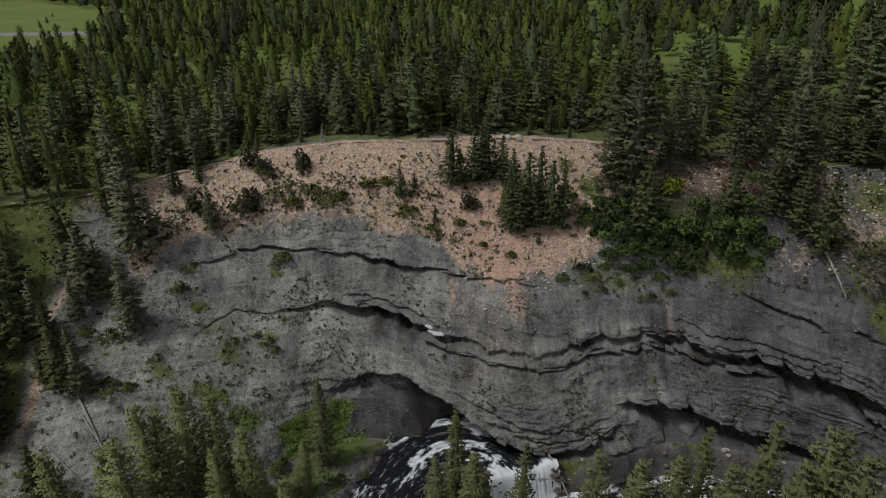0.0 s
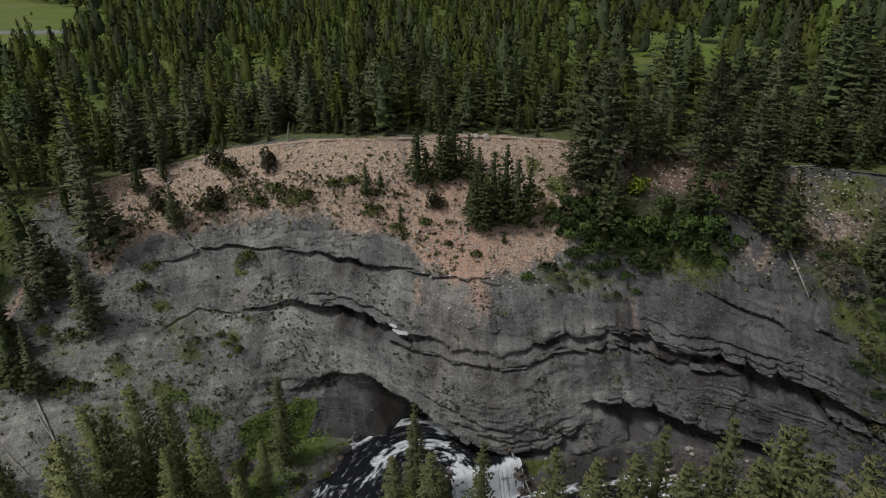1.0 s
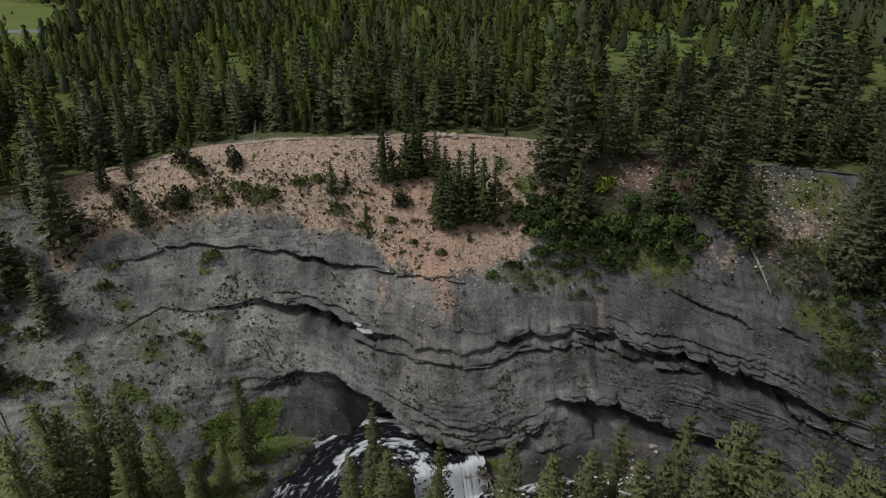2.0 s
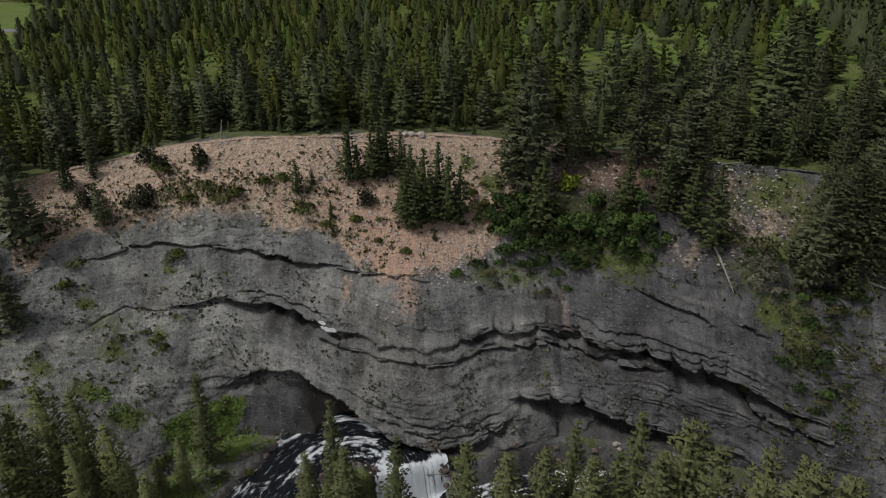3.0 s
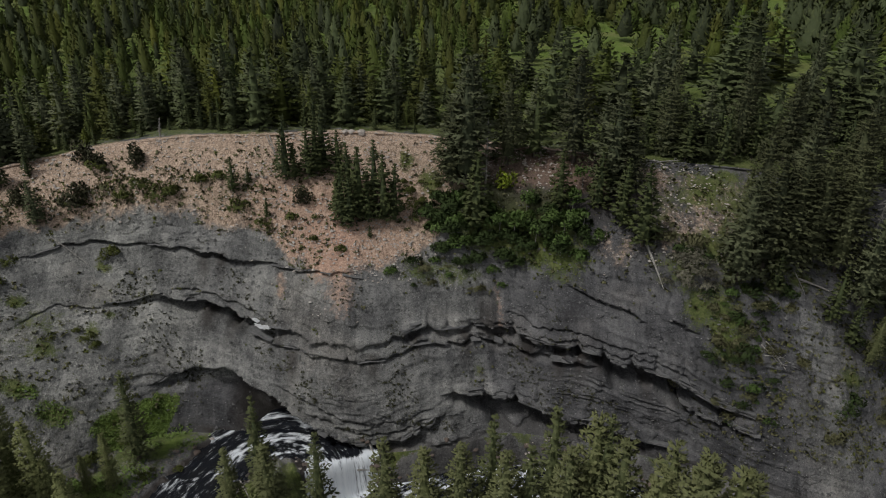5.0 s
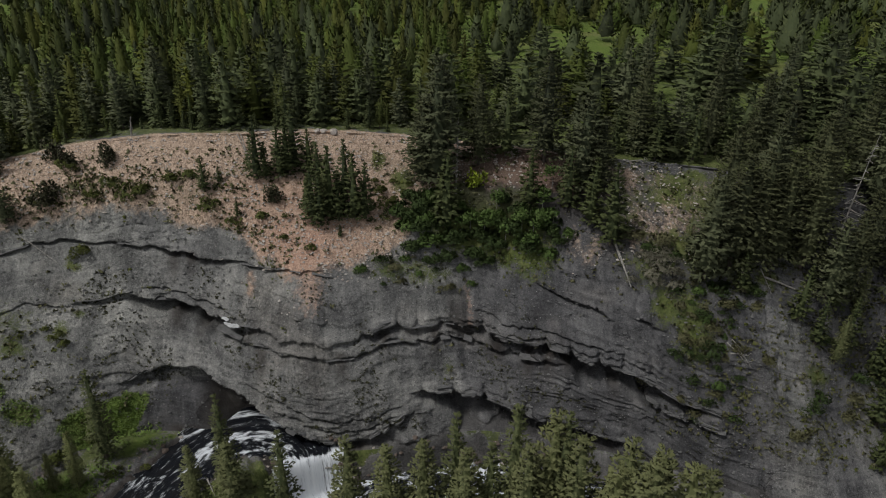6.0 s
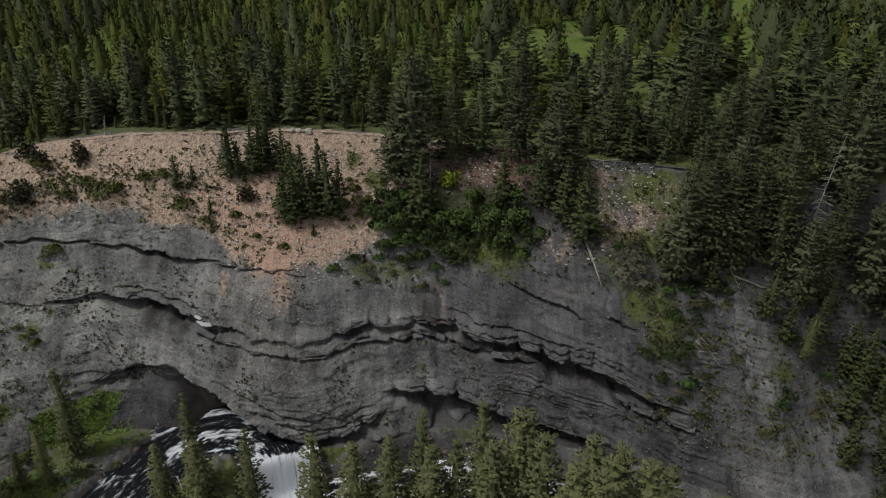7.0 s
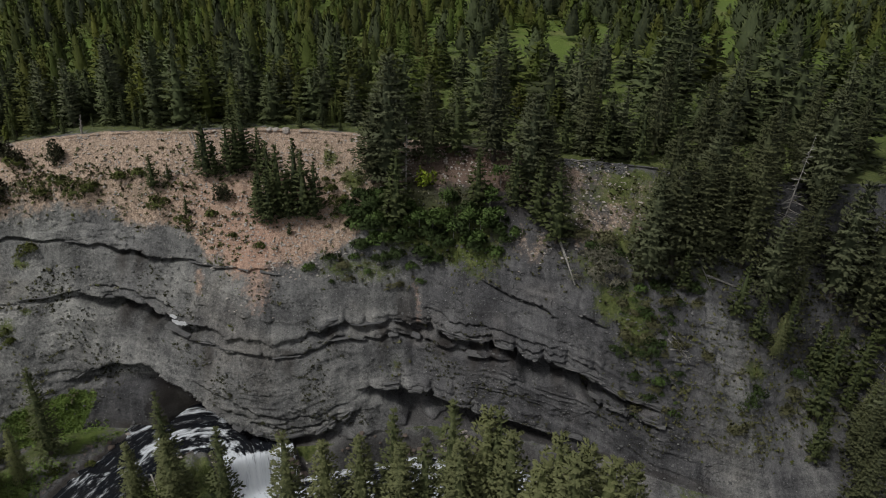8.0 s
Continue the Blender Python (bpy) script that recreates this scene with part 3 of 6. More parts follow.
    green = np.maximum(green, (0.30 + 0.35 * fbm(x / 6, p * 1.6, 4, 101)) * (1 - ease(-27, -14, x + 5 * wob)) * ease(-48, -44, x) * ease(2.2, 2.7, p))
    strip = np.exp(-(((x - 29.2) / 2.0) ** 2 + ((p - 3.58) / 0.36) ** 2))
    green = np.maximum(green, 0.46 * strip)
    green *= 1 - 0.95 * np.exp(-(((x + 49.6 + 0.8 * np.sin(p * 3)) / 1.0) ** 2)) * ease(0.6, 1.2, p) * (1 - ease(3.8, 4.6, p))
    tan = np.maximum(tan, 0.8 * np.exp(-(((x + 49.6 + 0.8 * np.sin(p * 3)) / 0.9) ** 2)) * ease(0.6, 1.2, p) * (1 - ease(3.8, 4.6, p)))
    tan = np.maximum(tan, (0.50 + 0.35 * fbm(x / 2.5, p * 3, 3, 98)) * np.exp(-((x - 62 + 5 * wob) / 11.0) ** 4) * (1 - ease(1.5, 2.2, p + 1.6 * wob)) * ease(0.1, 0.5, p + wob))
    pink = np.exp(-((x - 8) / 10.0) ** 2) * ease(0.8, 1.3, p) * (0.5 + 0.5 * fbm(x / 5, p, 3, 77)) + 0.8 * np.exp(-((x - 43) / 9.0) ** 2) * (1 - ease(0.9, 1.2, p))
    rill = np.exp(-((x - 32.4 - 0.4 * np.sin(p * 5)) / 0.9) ** 2) * ease(2.2, 2.5, p) * (1 - ease(4.0, 4.2, p))
    pink = np.maximum(pink, 0.8 * rill)
    tan = np.maximum(tan, (0.42 + 0.3 * fbm(x / 1.5, p * 4, 3, 99)) * np.exp(-(((x - 49.5) / 3.2) ** 2 + ((p - 1.75) / 0.4) ** 2)))
    tan = np.maximum(tan, 0.55 * np.exp(-((x - 1.4 + 1.5 * wob) / 0.8) ** 2) * ease(2.45, 2.55, p) * (1 - ease(2.8, 2.95, p + wob)))
    tan = np.maximum(tan, 0.40 * rill * (1 - ease(2.95, 3.2, p + wob)))
    pink = np.maximum(pink, 0.1 * west)
    pink = np.maximum(pink, 0.75 * meadow)
    fan = ease(-13.4, -12.2, x + 0.9 * (p - 4.6) * 3) * (1 - ease(-4, -2.5, x)) * ease(4.12, 4.25, p)
    green *= 1 - fan
    wet_shade = ease(4.80, 4.97, p + 0.5 * wob) * ease(-12, -8, x) * (1 - 0.6 * ease(15, 21, x))
    seep = np.exp(-((x + 9.3) / 1.2) ** 2) * ease(2.95, 3.05, p) * (1 - ease(3.2, 3.5, p))
    for sx, sp, sl in ((1.2, 3.25, 0.2), (20.4, 3.1, 0.25), (46, 3.1, 0.45), (49, 3.2, 0.35), (56.5, 3.4, 0.4), (-7.5, 2.3, 0.3), (3.5, 3.5, 0.5), (40.5, 3.2, 0.6), (-5.5, 3.1, 0.5), (27.5, 3.0, 0.5), (43.5, 3.1, 0.7), (52.5, 3.3, 0.6), (14.5, 3.4, 0.4), (-10, 2.3, 0.4), (36.5, 3.05, 0.5)):
        seep = np.maximum(seep, np.exp(-((x - sx + 1.2 * wob) / 0.9) ** 2) * ease(sp - 0.03, sp + 0.02, p) * (1 - ease(sp + 0.2 * sl, sp + 1.3 * sl, p + 0.5 * wob)))
    wet_shade = np.maximum(wet_shade, 0.85 * seep)
    # shade under the arch, painted as a dark band on the rock
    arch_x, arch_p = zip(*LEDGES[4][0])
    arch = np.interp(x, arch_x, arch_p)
    wet_shade = np.maximum(wet_shade, 0.9 * ease(-6.5, -3.0, x + 3 * wob) * (1 - ease(9, 12, x)) * ease(0.0, 0.06, p - arch))
    # darker brown soil under the firs
    wet_shade = np.maximum(wet_shade, 0.86 * np.exp(-((x - 42) / 15.0) ** 4) * (1 - ease(1.1, 1.7, p + wob)))
    wash = np.exp(-((x - 31.0 + 2 * wob) / 1.5) ** 4) * ease(2.35, 2.8, p + wob) * (1 - ease(3.05, 3.25, p + wob))
    wet_shade = np.maximum(wet_shade, np.maximum(0.8 * rill * ease(2.7, 3.0, p) * (1 - ease(3.1, 3.4, p)), 0.62 * wash))
    return np.clip(np.stack([tan, green, np.clip(pink, 0, 1), wet_shade], -1), 0, 1)


def build_land():
    fine_x = np.arange(-78, 112.01, 0.245)
    far_x = np.array([80, 85, 92, 100, 112, 130, 155, 190, 240, 310, 400, 550, 800, 1300, 2400])
    xs = np.concatenate([(-far_x)[::-1], fine_x, 112.5 + far_x - 78])
    back = np.concatenate([[0.15, 0.5], np.arange(1, 20, 0.8), np.arange(20, 60, 2.5), np.arange(60, 260, 8), [280, 330, 420, 600, 900, 1500, 2600]])[::-1]
    ps = np.linspace(0, 5, 301)
    front = np.concatenate([np.arange(0.15, 14, 0.3), np.arange(14, 24, 0.7), np.arange(24, 60, 2.5), np.arange(60, 140, 6), [160, 220, 320, 500, 900, 1500, 2600]])
    # plateau behind the rim
    X1, B1 = np.meshgrid(xs, back)
    Y1 = np.interp(X1, FINE, TABLE[0, 0]) + B1
    Z1 = plateau(X1, Y1)
    tint1 = np.zeros((*X1.shape, 4))
    tint1[..., 1] = 0.85 + 0.2 * fbm(X1 / 12, Y1 / 12, 3, 8)
    tint1[..., 0] = (1 - ease(0.3, 1.6, B1 + fbm(X1 / 2, Y1 / 2, 3, 4))) * ease(-50, -43, X1) * (1 - ease(46, 53, X1))
    tint1[..., 2] = (0.35 + 0.5 * (X1 < -85) + 0.45 * ease(60, 80, B1) * (X1 > -85)) * ease(8, 30, B1)
    bare1 = ease(-50, -44, X1) * (1 - ease(48, 54, X1))
    tint1[..., 1] *= 1 - bare1 + bare1 * (0.8 * ease(-0.4, 1.0, B1 + 1.2 * fbm(X1 / 3, Y1 / 2, 3, 6)) + 0.2 * ease(2.0, 8.0, B1 + 3 * fbm(X1 / 5, Y1 / 4, 3, 9)))
    # the bank
    X2, P2 = np.meshgrid(xs, ps)
    Y2, Z2 = bank_base(X2, P2)
    run = np.hypot(np.gradient(Y2, ps, axis=0), np.gradient(Z2, ps, axis=0))
    slide = np.gradient(Y2, xs, axis=1)
    ox, oy = slide / np.hypot(1, slide), -1 / np.hypot(1, slide)
    zone2 = zones(X2, P2)
    rocky = (1 - zone2[..., 0]) * (1 - 0.8 * zone2[..., 1]) * ease(1.2, 1.9, P2) * ease(-48, -30, X2)
    rocky *= 1 - ease(0.2, 0.5, zone2[..., 3])
    rocky *= 1 - ease(-13.4, -12.2, X2 + 2.7 * (P2 - 4.6)) * (1 - ease(-4, -2.5, X2)) * ease(4.05, 4.2, P2)
    lip_x, lip_p = zip(*LEDGES[1][0])
    bed2 = (P2 - np.interp(X2, lip_x, lip_p)) * 9.0 + 0.5 * fbm(X2 / 9, P2, 2, 90)
    firm = ease(-30, -16, X2)
    step = ripple(bed2 * 0.9, X2 / 30, 50) + 0.6 * ripple(bed2 * 2.3, X2 / 16, 51)
    step = np.sign(step) * np.abs(step) ** 0.6
    block = ripple(np.floor(bed2 * 0.8 + 3) * 7.3, X2 / 1.7, 61)
    patchy = ease(-0.25, 0.35, fbm(X2 / 11, P2 * 1.3, 3, 52))
    out = rocky * firm * ((0.05 + 0.20 * patchy) * step + 0.16 * block * patchy)
    out += ledge_cut(X2, P2, run)
    out += 0.42 * fbm(X2 / 3.2, P2 * 0.8, 4, 23) * ease(0, 0.4, P2)
    out += (0.12 + 0.05 * rocky) * fbm(X2 / 0.9, P2 * 9, 4, 29) * ease(0, 0.2, P2)
    crag = np.abs(fbm(X2 / 2.4, bed2 / 3.0, 4, 28))
    out += 0.5 * rocky * (0.35 - crag) * patchy
    out += 0.9 * np.exp(-((P2 - 0.02) / 0.035) ** 2) * (0.3 + 0.5 * fbm(X2 / 2.5, 0, 3, 83))
    # a few shallow runnels in the soft scree
    run_off = np.abs(fbm((X2 + 3 * fbm(P2, X2 / 8, 2, 3)) / 6.5, P2 * 0.35, 3, 45))
    out -= 0.35 * (1 - ease(0, 0.16, run_off)) * zone2[..., 0] * ease(0.3, 0.9, P2) * ease(-0.2, 0.5, fbm(X2 / 15, P2, 2, 46))
    out -= 0.55 * np.exp(-((X2 - 32.4 - 0.4 * np.sin(P2 * 5)) / 0.7) ** 2) * ease(2.1, 2.5, P2) * (1 - ease(4.0, 4.2, P2))
    # joints across the beds
    joint = np.abs(ripple((X2 + 0.8 * fbm(bed2, X2 / 5, 2, 44)) / 2.6, np.floor(bed2 / 5.0), 47))
    out -= 0.35 * (1 - ease(0, 0.10, joint)) * rocky * firm * patchy
    cave = ease(-6, -2, X2) * (1 - ease(10, 15, X2))
    out *= 1 - ease(4.9, 5.0, P2) * (1 - cave)
    edge = ease(-78, -70, X2) * (1 - ease(104, 112, X2))
    out *= edge
    Z2 = Z2 + 0.25 * out * (1 - rocky)
    zone2[..., 3] = np.maximum(zone2[..., 3], 0)
    # valley floor and near side
    X3, F3 = np.meshgrid(xs, front)
    Y3 = np.interp(X3, FINE, TABLE[5, 0]) - F3
    Zf = np.interp(X3, FINE, TABLE[5, 1])
    blend = ease(0, 2.2, F3)
    Z3 = Zf * (1 - blend) + flat_land(X3, Y3) * blend
    gap = from_river(X3, Y3)[0] + 1.1 * fbm(X3 / 2.5, Y3 / 2.5, 3, 14)
    zone3 = np.zeros((*X3.shape, 4))
    zone3[..., 1] = ease(4.8, 5.3, gap) * (0.75 + 0.5 * fbm(X3 / 5, Y3 / 5, 3, 19))
    zone3[..., 2] = 0.7 * (1 - ease(-10, -4, X3)) * ease(-0.3, 0.2, fbm(X3 / 6, Y3 / 6, 3, 20))
    zone3[..., 0] = 0.3 * ease(5.0, 5.6, gap) * (1 - ease(-2, 8, X3))
    zone3[..., 1] *= 1 - 0.45 * ease(30, 60, X3)
    # a gravel bar, and stony ground along the water
    bar = np.exp(-(((X3 + 21.2) / 2.6) ** 2 + (F3 / 3.0) ** 2)) + 0.75 * (1 - ease(5.6, 8.0, gap)) * (1 - ease(-12, -7, X3))
    zone3[..., 1] *= 1 - np.clip(bar, 0, 0.95)
    zone3[..., 3] = (1 - ease(4.8, 5.3, gap)) * (1 - 0.6 * ease(14, 20, X3))
    X = np.concatenate([X1, X2 + ox * out, X3])
    Y = np.concatenate([Y1, Y2 + oy * out, Y3])
    Z = np.concatenate([Z1, Z2, Z3])
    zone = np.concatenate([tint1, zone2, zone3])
    bed = np.concatenate([np.zeros(X1.shape), bed2, np.zeros(X3.shape)])
    # loose pale shale dust upstream, firm dark beds downstream
    dust2 = 0.66 + 0.26 * (1 - ease(-24, -6, X2 + 6 * fbm(X2 / 9, P2, 3, 93))) - 0.49 * ease(22, 42, X2 + 8 * fbm(X2 / 9, P2, 3, 94)) + 0.22 * fbm(X2 / 7, P2 * 1.2, 4, 95)
    dust2 = np.maximum(dust2, 0.75 * np.exp(-(((X2 - 78) / 6) ** 2)) * ease(1.9, 2.5, P2))
    dust2 = np.maximum(dust2, 0.55 * np.exp(-(((X2 - 89) / 6) ** 2)) * ease(2.5, 3.2, P2))
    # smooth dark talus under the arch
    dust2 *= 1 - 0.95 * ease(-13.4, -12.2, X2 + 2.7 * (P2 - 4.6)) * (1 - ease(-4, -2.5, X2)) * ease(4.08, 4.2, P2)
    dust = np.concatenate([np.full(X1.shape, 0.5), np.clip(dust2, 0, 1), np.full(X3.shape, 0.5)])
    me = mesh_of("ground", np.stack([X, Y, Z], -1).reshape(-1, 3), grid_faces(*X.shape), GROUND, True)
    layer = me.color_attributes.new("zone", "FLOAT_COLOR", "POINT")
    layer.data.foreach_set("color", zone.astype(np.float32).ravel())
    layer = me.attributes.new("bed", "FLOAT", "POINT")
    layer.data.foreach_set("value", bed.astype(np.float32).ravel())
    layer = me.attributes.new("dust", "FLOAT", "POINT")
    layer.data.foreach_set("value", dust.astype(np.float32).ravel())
    LAND.update(X=X2 + ox * out, Y=Y2 + oy * out, Z=Z2, P=P2, zone=zone2, xs=xs)
    return new("ground", me)


LAND = {}
tagged(build_land(), "grey shale canyon wall under tan scree and forest turf", "ground", kind="structure")

# where things stand: height of the land without its ledges, on a half-metre grid
SITE_X, SITE_Y = np.arange(-130, 170, 0.5), np.arange(20, 330, 0.5)


def site_heights():
    rows = []
    p = np.linspace(5, 0, 201)
    for x in SITE_X:
        by, bz = bank_base(np.full(201, x), p)
        by = np.maximum.accumulate(by)
        z = np.interp(SITE_Y, by, bz)
        z = np.where(SITE_Y > by[-1], plateau(np.full(SITE_Y.shape, x), SITE_Y), z)
        floor = flat_land(np.full(SITE_Y.shape, x), SITE_Y)
        blend = ease(0, 2.2, by[0] - SITE_Y)
        z = np.where(SITE_Y < by[0], bz[0] * (1 - blend) + floor * blend, z)
        rows.append(z)
    return np.array(rows)


SITE = site_heights()


def land(x, y):
    """Height of the land at x, y; on the bank that of its own uneven face."""
    i = np.clip((np.asarray(x) - SITE_X[0]) / 0.5, 0, len(SITE_X) - 1.01)
    j = np.clip((np.asarray(y) - SITE_Y[0]) / 0.5, 0, len(SITE_Y) - 1.01)
    a, b = i.astype(int), j.astype(int)
    u, v = i - a, j - b
    z = (SITE[a, b] * (1 - u) + SITE[a + 1, b] * u) * (1 - v) + (SITE[a, b + 1] * (1 - u) + SITE[a + 1, b + 1] * u) * v
    if np.ndim(x) == 0:
        k = int(np.argmin(np.abs(LAND["xs"] - x)))
        column = LAND["Y"][:, k]
        if column.min() < y < column.max():
            z = LAND["Z"][int(np.argmin(np.abs(column - y))), k]
    return z


def build_river():
    ss, ns = np.arange(30, RS[-1] - 1, 0.25), np.linspace(-HALF - 1.2, HALF + 1.2, 51)
    cx, cy = np.interp(ss, RS, RX), np.interp(ss, RS, RY)
    tx, ty = np.gradient(cx), np.gradient(cy)
    norm = np.hypot(tx, ty)
    tx, ty = tx / norm, ty / norm
    S, N = np.meshgrid(ss, ns)
    narrow = 1 - 0.12 * ease(LIP - 5, LIP - 0.5, S) * (1 - ease(LIP + 3, LIP + 8, S))
    X, Y = cx - ty * N * narrow, cy + tx * N * narrow
    tilt = 0.25 * fbm(N / 2, 0, 2, 54)
    Z = water_level(S + tilt)
    fast = ease(LIP - 34, LIP - 16, S)
    flow = S + 1.2 * fbm(S / 3, N / 2, 2, 60)
    chop = 0.30 * fbm(flow / 1.9, N * 0.8, 4, 55) + 0.14 * np.abs(fbm(flow / 0.6, N * 1.8, 3, 57))
    Z = Z + chop * fast * (1 - 0.6 * ease(LIP - 3, LIP - 1, S) * (1 - ease(LIP + 2, LIP + 4, S)))
    streak = 1 - 2.6 * np.abs(fbm(flow / 4.5, N * 0.75, 4, 58))
    fine = fbm(flow / 2.2, N * 2.6, 4, 62)
    boil = ease(-0.25, 0.35, fbm(flow / 6.0, N / 2.2, 3, 66))
    foam = fast * ((0.2 + 0.75 * boil) * np.clip(streak, 0, 1) + 0.35 * fine - 0.3 * (1 - boil)) + 0.4 * chop
    foam -= 0.35 * ease(LIP - 6, LIP - 4.5, S) * (1 - ease(LIP - 2.0, LIP - 0.6, S)) * ease(-1.5, 0.5, N)
    fall = ease(LIP - 0.9, LIP - 0.2, S) * (1 - ease(LIP + 3.2, LIP + 6.5, S + 1.2 * fbm(N, S / 2, 2, 65)))
    foam = np.clip(foam + fall * (1.15 + 0.5 * fbm(N * 1.7, S / 5, 3, 64)) + 0.12 * ease(LIP + 6, LIP + 10, S), 0, 1)
    me = mesh_of("river", np.stack([X, Y, Z], -1).reshape(-1, 3), grid_faces(*X.shape), WATER, True)
    layer = me.attributes.new("foam", "FLOAT", "POINT")
    layer.data.foreach_set("value", foam.astype(np.float32).ravel())
    layer = me.attributes.new("flow", "FLOAT_VECTOR", "POINT")
    layer.data.foreach_set("vector", np.stack([flow * 0.55, N * 1.5, 0 * N], -1).astype(np.float32).ravel())
    return new("river", me)


tagged(build_river(), "dark whitewater river with a small foaming waterfall", "river", kind="structure")


# ---- trees ----
def part(name, me, parent, label=""):
    ob = new(name, me)
    ob.parent = parent
    return tagged(ob, label)


def sprays(centres, ways, lengths, widths, rng, blades):
    """Sprays of needles: at each centre some thin blades that fan out round its way. Returns vertices and triangles."""
    n = len(centres)
    c, w = np.repeat(centres, blades, 0), np.repeat(ways, blades, 0)
    ln, wd = np.repeat(lengths, blades) * rng.uniform(0.6, 1.25, n * blades), np.repeat(widths, blades)
    w = w + rng.normal(0, 0.42, w.shape)
    w /= np.linalg.norm(w, axis=1, keepdims=True)
    side = np.cross(w, rng.normal(0, 1, w.shape))
    side /= np.linalg.norm(side, axis=1, keepdims=True) + 1e-9
    c = c + rng.normal(0, 0.12, c.shape) * ln[:, None]
    v = np.stack([c - side * wd[:, None] * 0.5, c + side * wd[:, None] * 0.5, c + w * ln[:, None]], 1).reshape(-1, 3)
    return v, np.arange(len(v)).reshape(-1, 3)


LUMP_V = np.array([(0.72, 0, -0.10), (-0.34, 0.46, -0.04), (-0.34, -0.46, -0.04), (0.0, 0, 0.24), (0.0, 0, -0.16)])
# paleness by corner: painted light at the ends, painted shade on the underside
LUMP_TIP, BLADE_TIP = np.array((0.7, 0.45, 0.45, 0.5, 0.2)), np.array((0.35, 0.35, 0.9))
LUMP_F = np.array([(0, 1, 3), (1, 2, 3), (2, 0, 3), (1, 0, 4), (2, 1, 4), (0, 2, 4)])


def clumps(centres, angles, pitches, sizes, rng):
    """Clumps of needles: small pointed lumps that lie along their branches, each of its own shape."""
    n = len(centres)
    v = LUMP_V[None] * (1 + rng.uniform(-0.35, 0.35, (n, 5, 3))) * sizes[:, None, None]
    ca, sa, cp, sp = np.cos(angles), np.sin(angles), np.cos(pitches), np.sin(pitches)
    x = v[..., 0] * cp[:, None] - v[..., 2] * sp[:, None]
    z = v[..., 0] * sp[:, None] + v[..., 2] * cp[:, None]
    y = v[..., 1]
    v = np.stack([x * ca[:, None] - y * sa[:, None], x * sa[:, None] + y * ca[:, None], z], -1) + centres[:, None, :]
    return v.reshape(-1, 3), (LUMP_F[None] + 5 * np.arange(n)[:, None, None]).reshape(-1, 3)


def soft_normals(v, f, rng, centre=None, lift=0.45, spread=0.27, puff=None):
    """Normals that point out of the crown, and faces wound to suit them."""
    v = np.asarray(v, float)
    if centre is None:
        out = v * (1, 1, 0)
    else:
        out = v - centre
    out /= np.linalg.norm(out, axis=1, keepdims=True) + 0.15
    n = out + rng.normal(0, spread, v.shape)
    if centre is None:
        # drooping at the foot of the crown, upright at its tip
        n[:, 2] += 0.05 + 0.95 * v[:, 2] / v[:, 2].max()
    else:
        n[:, 2] += lift
    if puff is not None:
        # each bough is rounded
        n += 1.1 * puff / (np.linalg.norm(puff, axis=1, keepdims=True) + 0.25)
    n /= np.linalg.norm(n, axis=1, keepdims=True)
    a, b, c = v[f[:, 0]], v[f[:, 1]], v[f[:, 2]]
    turned = np.sum(np.cross(b - a, c - a) * (n[f[:, 0]] + n[f[:, 1]] + n[f[:, 2]]), 1) < 0
    return np.where(turned[:, None], f[:, ::-1], f), n


# the pads of needles on a bough: how far out along it, and to which side
BOUGH = ((0.92, 0.0), (0.66, 0.20), (0.70, -0.22), (0.40, 0.05), (0.90, 0.26), (0.86, -0.28))


